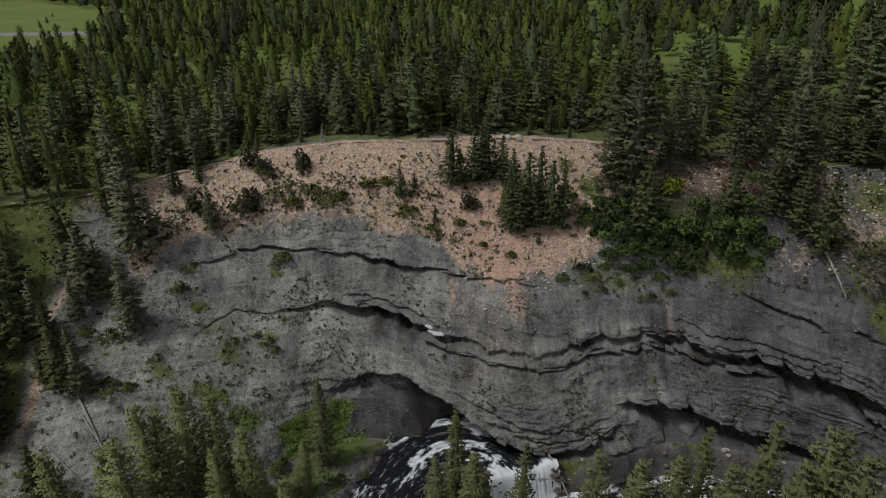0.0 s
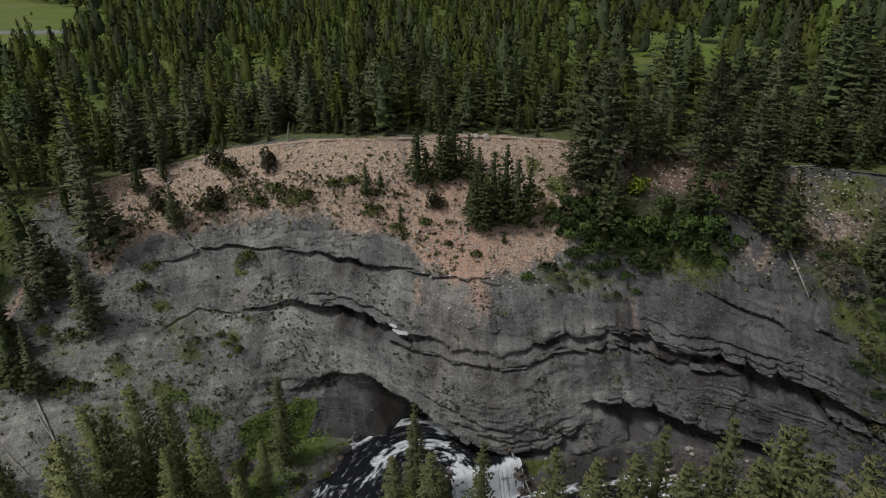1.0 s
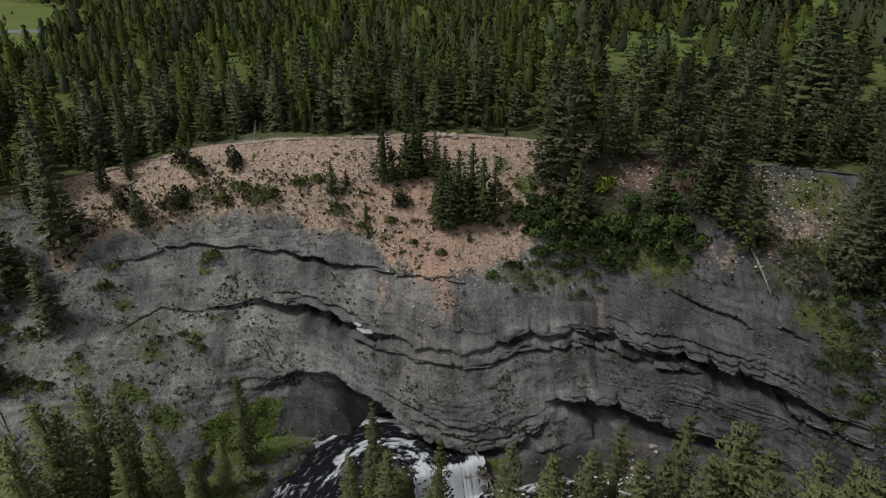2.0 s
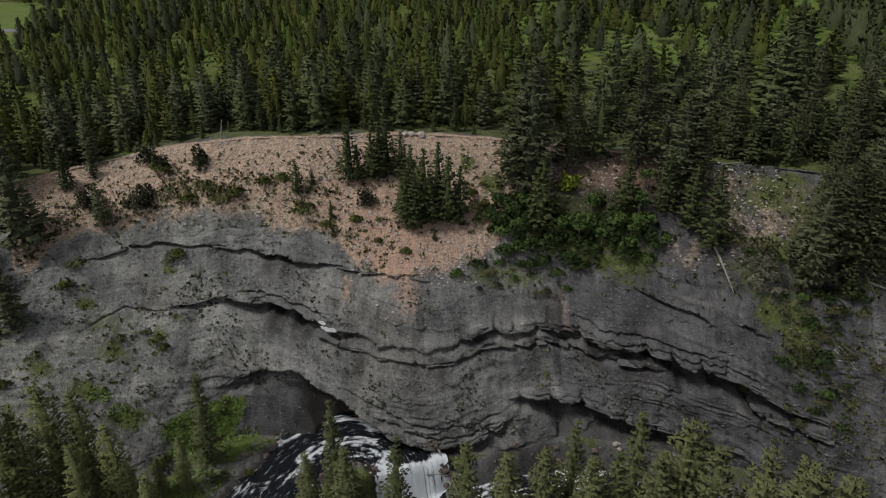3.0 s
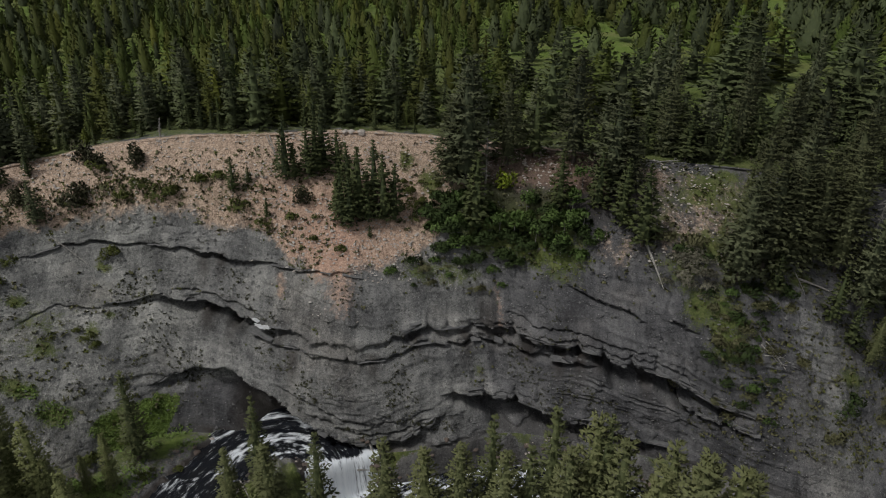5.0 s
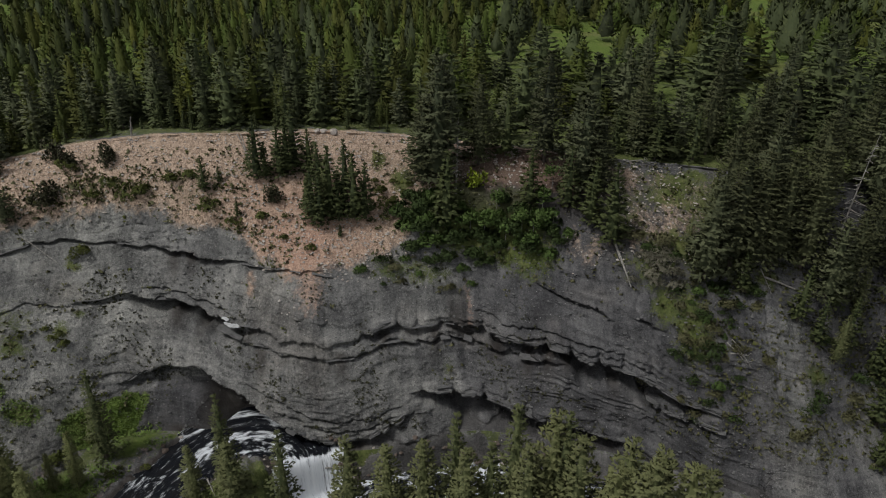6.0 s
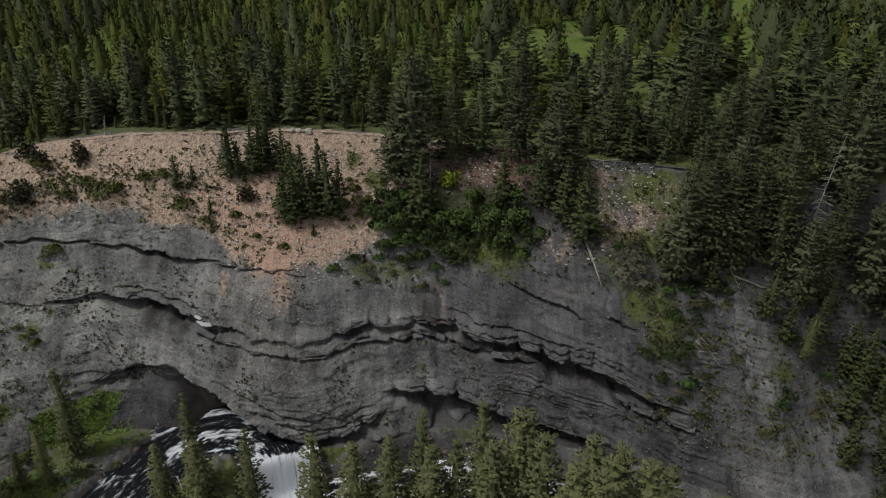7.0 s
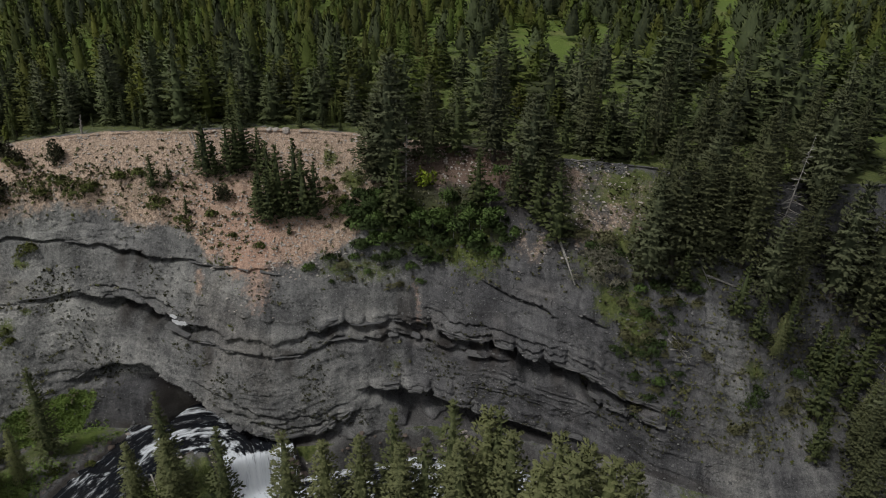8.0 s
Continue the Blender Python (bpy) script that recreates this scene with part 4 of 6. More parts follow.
def conifer_crown(height, radius, seed, whorls=20, arms=7, tufts=2, foot=0.10, shape=0.85, ragged=0.25, lump=0.55, needles=3):
    rng = np.random.default_rng(seed)
    centres, angles, pitches, sizes, hubs = [], [], [], [], []
    bulge = rng.uniform(0.8, 1.2, whorls)
    for k in range(whorls):
        g = foot + (0.97 - foot) * (k / (whorls - 1)) ** 0.92
        reach = radius * max(0.06, (1 - g) / (1 - foot)) ** shape * (0.75 + 0.25 * bulge[k])
        if g < foot + 0.12:
            reach *= 0.8
        count = max(3, int(round(arms * (0.4 + 0.6 * reach / radius))))
        turn = rng.uniform(0, 6.28)
        for a in range(count):
            ang = turn + 6.283 * (a + rng.uniform(-0.35, 0.35)) / count
            far = reach * rng.uniform(1 - 1.5 * ragged, 1 + ragged)
            droop = 0.34 * (1 - g) - 0.5 * g * g + rng.uniform(-0.12, 0.12)
            heft = rng.uniform(0.75, 1.3)
            hub = (0.68 * far * math.cos(ang), 0.68 * far * math.sin(ang), height * g - droop * 0.68 * far - 0.12)
            for s, wing in BOUGH[:tufts]:
                r, turned = far * s * rng.uniform(0.93, 1.07), ang + wing * rng.uniform(0.7, 1.3)
                centres.append((r * math.cos(turned), r * math.sin(turned), height * g - droop * r + 0.10 * r * s * s + rng.uniform(-0.08, 0.08)))
                hubs.append(hub)
                angles.append(turned + wing + rng.uniform(-0.3, 0.3))
                pitches.append(-droop + 0.10 + rng.uniform(-0.2, 0.3))
                sizes.append(lump * heft * rng.uniform(0.8, 1.2) * (0.45 + 0.55 * reach / radius))
    for g in (0.965, 0.985, 1.0):
        centres.append((0, 0, height * g - 0.25))
        hubs.append((0, 0, height * g - 0.6))
        angles.append(rng.uniform(0, 6))
        pitches.append(1.45)
        sizes.append(lump * 0.62)
    at, ang, tip, size = np.array(centres), np.array(angles), np.array(pitches), np.array(sizes) * radius ** 0.5
    v, f = clumps(at, ang, tip, size * 0.92, rng)
    way = np.stack([np.cos(ang) * np.cos(tip), np.sin(ang) * np.cos(tip), np.sin(tip)], 1)
    w, g = sprays(at, way, size * 0.78, size * 0.36, rng, needles)
    # the dense heart of the crown
    rows = np.array([foot + 0.02, 0.3, 0.48, 0.66, 0.82, 0.96])
    turn = np.arange(7) * 0.8976
    wide = radius * ((1 - rows) / (1 - foot)) ** shape * 0.34
    heart = wide[:, None] * rng.uniform(0.75, 1.15, (6, 7))
    h = np.stack([heart * np.cos(turn), heart * np.sin(turn), np.repeat(height * rows[:, None] - 0.2, 7, 1) + rng.uniform(-0.2, 0.2, (6, 7))], -1).reshape(-1, 3)
    k = np.arange(42).reshape(6, 7)
    n = np.roll(k, -1, 1)
    q = np.concatenate([np.stack([k[:-1], n[:-1], n[1:]], -1).reshape(-1, 3), np.stack([k[:-1], n[1:], k[1:]], -1).reshape(-1, 3)])
    f = np.concatenate([f, g + len(v), q + len(v) + len(w)])
    tips = np.concatenate([np.tile(LUMP_TIP, len(v) // 5), np.tile(BLADE_TIP, len(w) // 3), np.zeros(len(h))])
    hub = np.array(hubs)
    puff = np.concatenate([v - np.repeat(hub, 5, 0), w - np.repeat(hub, 3 * needles, 0), 0 * h]) * (0.6, 0.6, 1.6)
    v = np.concatenate([v, w, h])
    return v, *soft_normals(v, f, rng, spread=0.15, puff=puff), tips


def small_crown(height, radius, seed, shape=0.9, foot=0.16, needles=150):
    """A small tree for the far forest: an uneven pointed body covered with upright sprays of needles."""
    rng = np.random.default_rng(seed)
    rows, sides = np.array([foot, foot + 0.12, 0.42, 0.62, 0.80, 0.93]), 5
    lean = rng.normal(0, 0.02, 2) * height
    wide = radius * ((1 - rows) / (1 - foot)) ** shape * np.array([0.3, 0.58, 0.54, 0.5, 0.46, 0.4])
    turn = np.arange(sides) * 6.2832 / sides + rng.uniform(0, 6)
    r = wide[:, None] * rng.uniform(0.72, 1.2, (6, sides))
    z = height * rows[:, None] + rng.uniform(-0.3, 0.3, (6, sides))
    body = np.stack([r * np.cos(turn) + lean[0] * rows[:, None], r * np.sin(turn) + lean[1] * rows[:, None], z], -1).reshape(-1, 3)
    k = np.arange(6 * sides).reshape(6, sides)
    n = np.roll(k, -1, 1)
    skin = np.concatenate([np.stack([k[:-1], n[:-1], n[1:]], -1).reshape(-1, 3), np.stack([k[:-1], n[1:], k[1:]], -1).reshape(-1, 3)])
    g = foot + (0.97 - foot) * ((np.arange(needles) + rng.uniform(0, 1, needles)) / needles) ** 0.85
    ang = np.arange(needles) * 2.4 + rng.uniform(-0.5, 0.5, needles)
    whorl = 0.86 + 0.2 * np.sin(g * height * 6.2832 / 0.95 + rng.uniform(0, 6))
    reach = radius * ((1 - g) / (1 - foot)) ** shape * rng.uniform(0.4, 1.0, needles) * whorl
    at = np.stack([reach * np.cos(ang) + lean[0] * g, reach * np.sin(ang) + lean[1] * g, height * g], 1)
    way = np.stack([np.cos(ang) * (1 - 0.6 * g), np.sin(ang) * (1 - 0.6 * g), rng.uniform(0.1, 0.9, needles) + 0.9 * g], 1)
    size = (0.55 + 0.45 * (1 - g)) * rng.uniform(0.7, 1.3, needles)
    w, q = sprays(at, way, size, size * 0.5, rng, 1)
    v, f = np.concatenate([body, w]), np.concatenate([skin, q + len(body)])
    return v, *soft_normals(v, f, rng, spread=0.14), np.concatenate([np.zeros(len(body)), np.tile(BLADE_TIP, needles)])


def trunk_mesh(name, height, radius, material, bend=0.0, sides=7):
    rings = 7
    verts, faces = [], []
    for k in range(rings):
        f = k / (rings - 1)
        r = radius * (1 - f) ** 0.9 + 0.012 + (0.35 * radius if k == 0 else 0)
        for s in range(sides):
            a = 6.283 * s / sides
            verts.append((r * math.cos(a) + bend * f * f, r * math.sin(a), height * f - (0.6 if k == 0 else 0)))
    for k in range(rings - 1):
        for s in range(sides):
            a, b = k * sides + s, k * sides + (s + 1) % sides
            faces.append((a, b, b + sides, a + sides))
    return mesh_of(name, verts, faces, material, True)


def conifer(name, label, height, radius, material, seed, **shape):
    tree = tagged(new(name), label, "tree")
    part("trunk", trunk_mesh("trunk", height * 0.96, height * 0.014 + 0.04, BARK), tree, "grey-brown bark")
    v, f, n, tips = conifer_crown(height, radius, seed, **shape)
    part("crown", mesh_of("crown", v, f, material, normals=n, tips=tips), tree)
    return tree


def kinds(name, label, height, radius, material, seeds, **shape):
    return [(conifer(name, label, height, radius, material, s, **shape), height) for s in seeds]


SPRUCES = kinds("spruce_tree", "dark green spruce with drooping tiered branches", 12, 2.6, SPRUCE, (1, 2, 3), whorls=15, arms=7, tufts=3, lump=0.54)
BLUES = kinds("blue_spruce_tree", "grey-green spruce with dense layered branches", 12, 2.3, BLUE_SPRUCE, (4, 5), whorls=16, arms=8, tufts=3, lump=0.52)
PINES = kinds("lodgepole_pine_tree", "slender yellow-green lodgepole pine in the forest", 11, 1.9, PINE, (6, 7, 8), whorls=14, arms=6, tufts=3, shape=0.7, foot=0.16, lump=0.42)
FIRS = kinds("douglas_fir_tree", "large grey-green fir with a broad ragged crown", 18, 4.3, BLUE_SPRUCE, (9, 10, 11), whorls=18, arms=9, tufts=6, shape=0.62, foot=0.12, ragged=0.3, lump=0.43, needles=4)
DARK_FIRS = kinds("old_fir_tree", "large dark fir with a dense shaggy crown", 17, 3.6, FIR, (17, 18), whorls=22, arms=10, tufts=6, shape=0.62, foot=0.13, ragged=0.28, lump=0.32, needles=4)
BRIGHTS = kinds("riverside_spruce_tree", "light green clumpy spruce on the river bank", 14, 2.5, BRIGHT_SPRUCE, (12, 13, 14), whorls=22, arms=9, tufts=6, shape=0.6, ragged=0.26, lump=0.27, needles=4)
SLIMS = kinds("olive_spruce_tree", "slim olive-green spruce with dense clumpy foliage", 14, 1.95, OLIVE_SPRUCE, (24, 25), whorls=28, arms=9, tufts=6, shape=0.5, ragged=0.28, lump=0.25, needles=4)
DARKS = kinds("streamside_fir_tree", "narrow grey-green fir beside the river", 14, 2.0, STREAM_FIR, (15, 16), whorls=20, arms=8, tufts=5, shape=0.72, ragged=0.3, lump=0.30, needles=4)
USED = {}


def plant(family, spots, group, seed=0, wide=(0.85, 1.15), tops=False):
    """Trees at x, y with their height, or (tops) the height above the river at which they end."""
    rng = random.Random(seed)
    for x, y, h in spots:
        if tops:
            h -= float(land(x, y))
        kind = family[rng.randrange(len(family))]
        kx = kind[0]
        w = rng.uniform(*wide)
        turn, lean = rng.uniform(0, 360), rng.uniform(-2, 2)
        if kx.name not in USED:
            # the first of a kind is moved to its spot
            USED[kx.name] = True
            s = h / kind[1]
            kx.matrix_basis = Matrix.Translation((x, y, float(land(x, y)) - 0.15)) @ pose(0, 0, 0, 0, 0, turn) @ Matrix.Diagonal((s, s, s, 1))
            USED[kx.name] = s
            tagged(kx, group=group)
            continue
        s0 = USED[kx.name]
        s = h / kind[1] / s0
        m = Matrix.Translation((x, y, float(land(x, y)) - 0.15)) @ pose(0, 0, 0, 0, lean, turn) @ Matrix.Diagonal((s * w, s * w, s, 1))
        tagged(copy_thing(kx, m), group=group)


SLOPE_TREES = [(-6.2, 89.4, 5.4), (-4.2, 90.7, 2.9), (-1.2, 86.9, 3.0), (-38.8, 88.6, 6.3), (13.8, 85.1, 2.1), (-36, 91, 5.0)]
CLUSTER = [(1.2, 91.4, 9.9), (4.5, 91.8, 8.1), (6.5, 93.4, 9.8), (8.8, 92.8, 7.0), (2.5, 91.3, 5.5), (9.8, 86.7, 8.4), (11, 86.2, 8.3), (9, 88.3, 5.4), (12.2, 87.7, 10.8), (14.2, 90.7, 8.8), (15.8, 88, 10.1), (17.2, 88.2, 8.9), (13.5, 87.2, 6.7), (10.5, 90.7, 7.5), (5.6, 92.2, 8.6)]
BIG_FIRS = [(28.3, 92.8, 19.5), (34.6, 94.8, 14), (44.8, 94.4, 16.9), (52.2, 89.3, 11.8), (49.8, 89.7, 14.8), (26, 93.4, 14)]
GULLY_SPRUCES = [(41.8, 88, 9), (53, 82, 12.5), (50.5, 85.2, 10.3), (29.5, 88.1, 11.5), (39, 96, 11), (47.5, 87.5, 9.5)]
EAST_FIRS = [(65.8, 77.8, 15.5), (69.8, 79.2, 17), (73, 79.8, 17.2), (76.6, 80.2, 17.2), (81, 80, 18), (75.5, 83.2, 16.8), (97.2, 80.7, 18.9), (102, 79.3, 20), (92.5, 82.5, 14), (70, 84, 16), (84, 77.2, 13), (88, 78.6, 14), (96, 63, 12), (99, 66, 13), (102, 62, 14), (94, 58, 12), (104, 68, 14), (84, 86, 16), (78.5, 88, 15), (95, 88, 18)]
EAST_SPRUCES = [(66.5, 79.5, 8), (64, 81, 6), (79, 74.5, 9), (85.5, 73, 8), (92, 69, 10), (98, 67, 11), (90, 64, 9), (103, 65, 12), (88, 75, 9), (94.5, 75.5, 10), (72, 79.4, 7.1), (70.8, 76.5, 7.5), (82, 73.3, 7.8), (95.8, 73.3, 12), (105.8, 77.7, 14.5), (105.8, 79.3, 18), (67, 82, 12), (101, 74, 11), (108, 73, 12), (90, 78, 8), (86, 77, 9), (98, 71, 8), (110, 70, 12)]
RIM_SPRUCES = [(-34.3, 106.5, 11), (-22.1, 103.2, 10.9), (-16.3, 105.1, 12.2), (-27.4, 106.6, 10.4), (-40.2, 106.5, 9.7), (-10.9, 107.8, 9.6), (11.3, 110.4, 9.3), (15.7, 110.5, 8.2), (4.7, 113.9, 7.5), (22.4, 107.1, 8.1), (39.6, 102.4, 10), (59.7, 96.7, 9.7), (65.9, 96.7, 11.4), (50.7, 99.5, 9), (-45.8, 87.2, 12), (-36.8, 93.5, 8), (-40.8, 94, 13)]
RIM_PINES = [(-40.8, 101.8, 11), (-45.4, 98.8, 12), (-13.7, 107.7, 7.8), (-5.6, 110.2, 6.3), (0.8, 113.9, 6.5), (-45.4, 93.4, 11.5), (-46.5, 83, 9), (-52.5, 83.6, 12.8), (-56.5, 82.6, 12.3), (-50.9, 87, 7.1), (-30.5, 101.5, 8), (19, 104.5, 5), (-7, 101.5, 5), (-1, 103, 5.5)]
SPUR_TREES = [(-41.5, 80.4, 14.6), (-48.5, 75.6, 12.5), (-49.9, 68, 8.4), (-48.5, 67, 6.1), (-45.5, 63, 9.0), (-43.3, 62.6, 7.3), (-44.4, 52.2, 8.7), (-58.2, 87.3, 6.6), (-45.8, 73.2, 10), (-44.5, 74.2, 8.2), (-39.6, 70.4, 11.1), (-32.8, 84.8, 6.5), (-54, 72, 9), (-57, 68, 10), (-60, 75, 11), (-53.5, 62, 9), (-58, 60, 10), (-55, 55, 9), (-62, 66, 10), (-51.5, 57.5, 8), (-63, 57, 10), (-48, 63.5, 5), (-46, 66.5, 4.5), (-65, 80, 12), (-56, 50, 9), (-50, 49, 9), (-46.5, 70.5, 6)]
# on the near side of the river: x, y and the height of the top over the water
NEAR_DARK = [(1.5, 58.4, 14.8), (29.2, 54.8, 14.7), (36, 53.3, 16.6), (9.1, 54.5, 12.8), (32.8, 50, 14.3), (40.3, 49, 19)]
NEAR_SLIM = [(-27.7, 54.1, 20.7), (-25.3, 54.9, 18.9), (-21.7, 53.8, 15.3), (-30, 50.5, 21.6), (-29.1, 51.2, 20.1), (-30.1, 45, 21.4), (-37.9, 46.9, 19.3), (-16.8, 58.8, 9.1), (-19.4, 58.3, 6.2), (-20.4, 53.5, 10.5), (-16.7, 50.2, 12.1), (-24.1, 50.6, 15.7), (-33, 47.5, 18)]
NEAR_LIGHT = [(97, 74.5, 11), (-0.8, 53.9, 11), (3.5, 54, 11.6), (17.1, 52.2, 13.2), (21.3, 51.8, 12.7), (25.5, 51.9, 13.3), (36.5, 48.5, 16), (39.3, 49.7, 18.6), (41.6, 47, 17.8), (46.6, 46.6, 17.3), (48.8, 44.8, 18.3), (53.6, 43.4, 16), (49.6, 40.1, 20.9), (44, 43, 18), (46.5, 40.8, 21.7), (30, 49.5, 14)]
plant(SPRUCES, SLOPE_TREES, "small trees on the scree", 1)
plant(SPRUCES, CLUSTER, "trees in the scree cluster", 2, (0.95, 1.25))
plant(FIRS + DARK_FIRS[:1], BIG_FIRS, "large firs above the gully", 3, (1.05, 1.3))
plant(SPRUCES, GULLY_SPRUCES, "spruces round the gully", 4, (1.0, 1.25))
plant(DARK_FIRS + FIRS[:2], EAST_FIRS, "firs on the wooded slope", 5, (0.95, 1.25))
plant(SPRUCES + BRIGHTS[:1], EAST_SPRUCES, "spruces on the wooded slope", 6)
plant(BLUES, RIM_SPRUCES, "spruces along the rim", 7, (1.15, 1.45))
plant(PINES, RIM_PINES, "pines along the rim", 8)
plant(BLUES + SPRUCES[:1], SPUR_TREES, "trees on the spur", 9, (1.15, 1.5))
plant(DARKS, NEAR_DARK, "trees on the near bank", 10, (1.0, 1.3), True)
plant(SLIMS, NEAR_SLIM, "trees on the near bank", 11, (0.9, 1.15), True)
plant(DARKS, [(-15.3, 63.3, 14.8)], "trees on the near bank", 12, (1.1, 1.15), True)
plant(BRIGHTS, NEAR_LIGHT, "trees on the near bank", 20, (0.95, 1.25), True)


def along_rim(seed, x0, x1, step, offset, heights):
    """Small trees that crowd the very edge of the plateau."""
    rng = random.Random(seed)
    out, x = [], x0
    while x < x1:
        y = float(np.interp(x, FINE, TABLE[0, 0])) + rng.uniform(*offset)
        out.append((round(x, 1), round(y, 1), round(rng.uniform(*heights), 1)))
        x += step * rng.uniform(0.5, 1.5)
    return out


plant(SPRUCES, along_rim(31, -46, 24, 2.7, (1.0, 4.5), (2.0, 6.5)), "young spruces at the rim", 12)
plant(SPRUCES, along_rim(37, 54, 72, 2.6, (0.8, 4.0), (4, 9)), "spruces above the rubble slope", 21)
plant(PINES, along_rim(32, -60, 23, 3.4, (3.5, 9.0), (4, 8.5)), "pines at the rim", 13, (1.1, 1.4))
plant(BLUES, along_rim(33, -44, 26, 7.0, (5.0, 14.0), (9, 12.5)), "tall spruces behind the rim", 14, (1.15, 1.4))
plant(DARK_FIRS, along_rim(34, 60, 112, 9.0, (-2.0, 8.0), (12, 17)), "firs at the eastern rim", 15, (0.8, 1.0))
plant(SPRUCES, along_rim(35, 54, 112, 7.5, (-2.0, 12.0), (5, 11)), "spruces at the eastern rim", 16)
plant(BLUES, along_rim(36, 62, 130, 6.5, (8.0, 40.0), (12, 16)), "spruces behind the eastern rim", 17)


def on_spur(seed, count):
    """The close wood on the spur upstream of the path."""
    rng = random.Random(seed)
    spots = [(round(rng.uniform(-80, -52.0), 1), round(rng.uniform(47, 80), 1), round(rng.uniform(6, 11.5), 1)) for _ in range(count)]
    # the grass at the bend of the path is open
    return [q for q in spots if not (q[0] > -62 and q[1] > 73.5)]


plant(SPRUCES, on_spur(41, 54), "trees on the spur", 18, (1.0, 1.35))
plant(BRIGHTS, on_spur(42, 12), "trees on the spur", 19)


# ---- the far forest: one mesh of small trees ----
CLEARINGS = [(55, 250, 4.5, 40), (41, 205, 2.6, 26), (122, 262, 6, 40), (138, 238, 4, 30), (162, 270, 10, 52), (61, 172, 3, 26), (87, 200, 3.5, 24), (125, 190, 3.5, 22), (20, 160, 2.5, 22), (-12, 180, 2.5, 24), (-33, 142, 2.5, 18), (-50, 175, 2, 16), (5, 232, 3.5, 30), (190, 258, 12, 30), (47, 106, 2.2, 9), (66, 119, 2.2, 9), (48, 138, 2.5, 16), (96, 140, 2.2, 12), (-67, 124, 2.5, 10), (-60, 95, 3.0, 8), (-68, 87, 4, 8), (-132, 210, 25, 45), (-176, 248, 62, 50)]


def in_clearing(x, y):
    hit = np.zeros(np.shape(x), bool)
    for cx, cy, rx, ry in CLEARINGS:
        hit |= ((x - cx - (cx - 18) * (y - cy) / cy) / rx) ** 2 + ((y - cy) / ry) ** 2 < 1 + 0.4 * fbm(np.asarray(x) / 4, np.asarray(y) / 4, 2, 33)
    return hit


def forest_spots():
    rng = np.random.default_rng(21)
    spots = []
    step = 4.5
    X, Y = np.meshgrid(np.arange(-290, 330, step), np.arange(-60, 490, step))
    X = (X + rng.uniform(-2.1, 2.1, X.shape)).ravel()
    Y = (Y + rng.uniform(-2.1, 2.1, Y.shape)).ravel()
    # turned against the view, so that no rows show
    X, Y = 20 + 0.83 * (X - 20) - 0.56 * (Y - 215), 215 + 0.56 * (X - 20) + 0.83 * (Y - 215)
    rim = np.interp(X, FINE, TABLE[0, 0])
    keep = (Y > rim + 3.2 + 2.6 * fbm(X / 6, 0, 2, 3) - 1.2 * ease(24, 40, X)) & (np.abs(X - 20) < 0.72 * Y + 34) & (Y < 340) & (~in_clearing(X, Y) | (rng.random(X.shape) < np.where(X < -85, 0.03, 0.25)))
    keep &= fbm(X / 7, Y / 7, 3, 66) > -0.36
    # taller, wider-spaced firs downstream
    keep &= rng.random(X.shape) > 0.66 * ease(24, 50, X) * (1 - 0.5 * ease(90, 150, Y - rim))
    return X[keep], Y[keep], rng


def forest_mesh(name, shapes, X, Y, seed, near):
    """Many trees in one mesh, each with its own size, turn and tint."""
    rng = np.random.default_rng(seed)
    n = len(X)
    pick = rng.integers(0, len(shapes), n)
    size = rng.choice([0.5, 0.7, 0.85, 1.0, 1.1, 1.25], n) * rng.uniform(0.85, 1.12, n) * (0.9 + 0.15 * fbm(X / 20, Y / 20, 2, 7))
    size = np.where(in_clearing(X, Y), 0.45 * size, size)
    size *= 1 + 0.25 * ease(28, 60, X)
    dark = rng.random(n) < (0.42 if near else 0.22) + 0.4 * ease(30, 80, X)
    turn = rng.uniform(0, 6.28, n)
    broad = 1 + 0.4 * ease(24, 50, X)
    z = plateau(X, Y) - 0.2
    verts, tints, faces, normals, tip_lights, start = [], [], [], [], [], 0
    for k in range(n):
        v, f, w, tips = shapes[pick[k]]
        tip_lights.append(tips)
        faces.append(f + start)
        start += len(v)
        c, s = math.cos(turn[k]), math.sin(turn[k])
        g = size[k] * (1.12 if dark[k] else 1.0)
        verts.append(np.stack([(v[:, 0] * c - v[:, 1] * s) * g * broad[k] + X[k], (v[:, 0] * s + v[:, 1] * c) * g * broad[k] + Y[k], v[:, 2] * g + z[k]], 1))
        normals.append(np.stack([w[:, 0] * c - w[:, 1] * s, w[:, 0] * s + w[:, 1] * c, w[:, 2]], 1))
        t = np.array((0.050, 0.063, 0.026)) if dark[k] else np.array((0.048 + 0.020 * rng.random(), 0.073, 0.010))
        tints.append(np.broadcast_to(np.append(t * (0.5 + 0.8 * rng.random() + 0.9 * rng.random() ** 4), 1.0), (len(v), 4)))
    me = mesh_of(name, np.concatenate(verts), np.concatenate(faces), FAR, normals=np.concatenate(normals), tips=np.concatenate(tip_lights))
    layer = me.color_attributes.new("tint", "FLOAT_COLOR", "POINT")
    layer.data.foreach_set("color", np.concatenate(tints).astype(np.float32).ravel())
    return new(name, me)


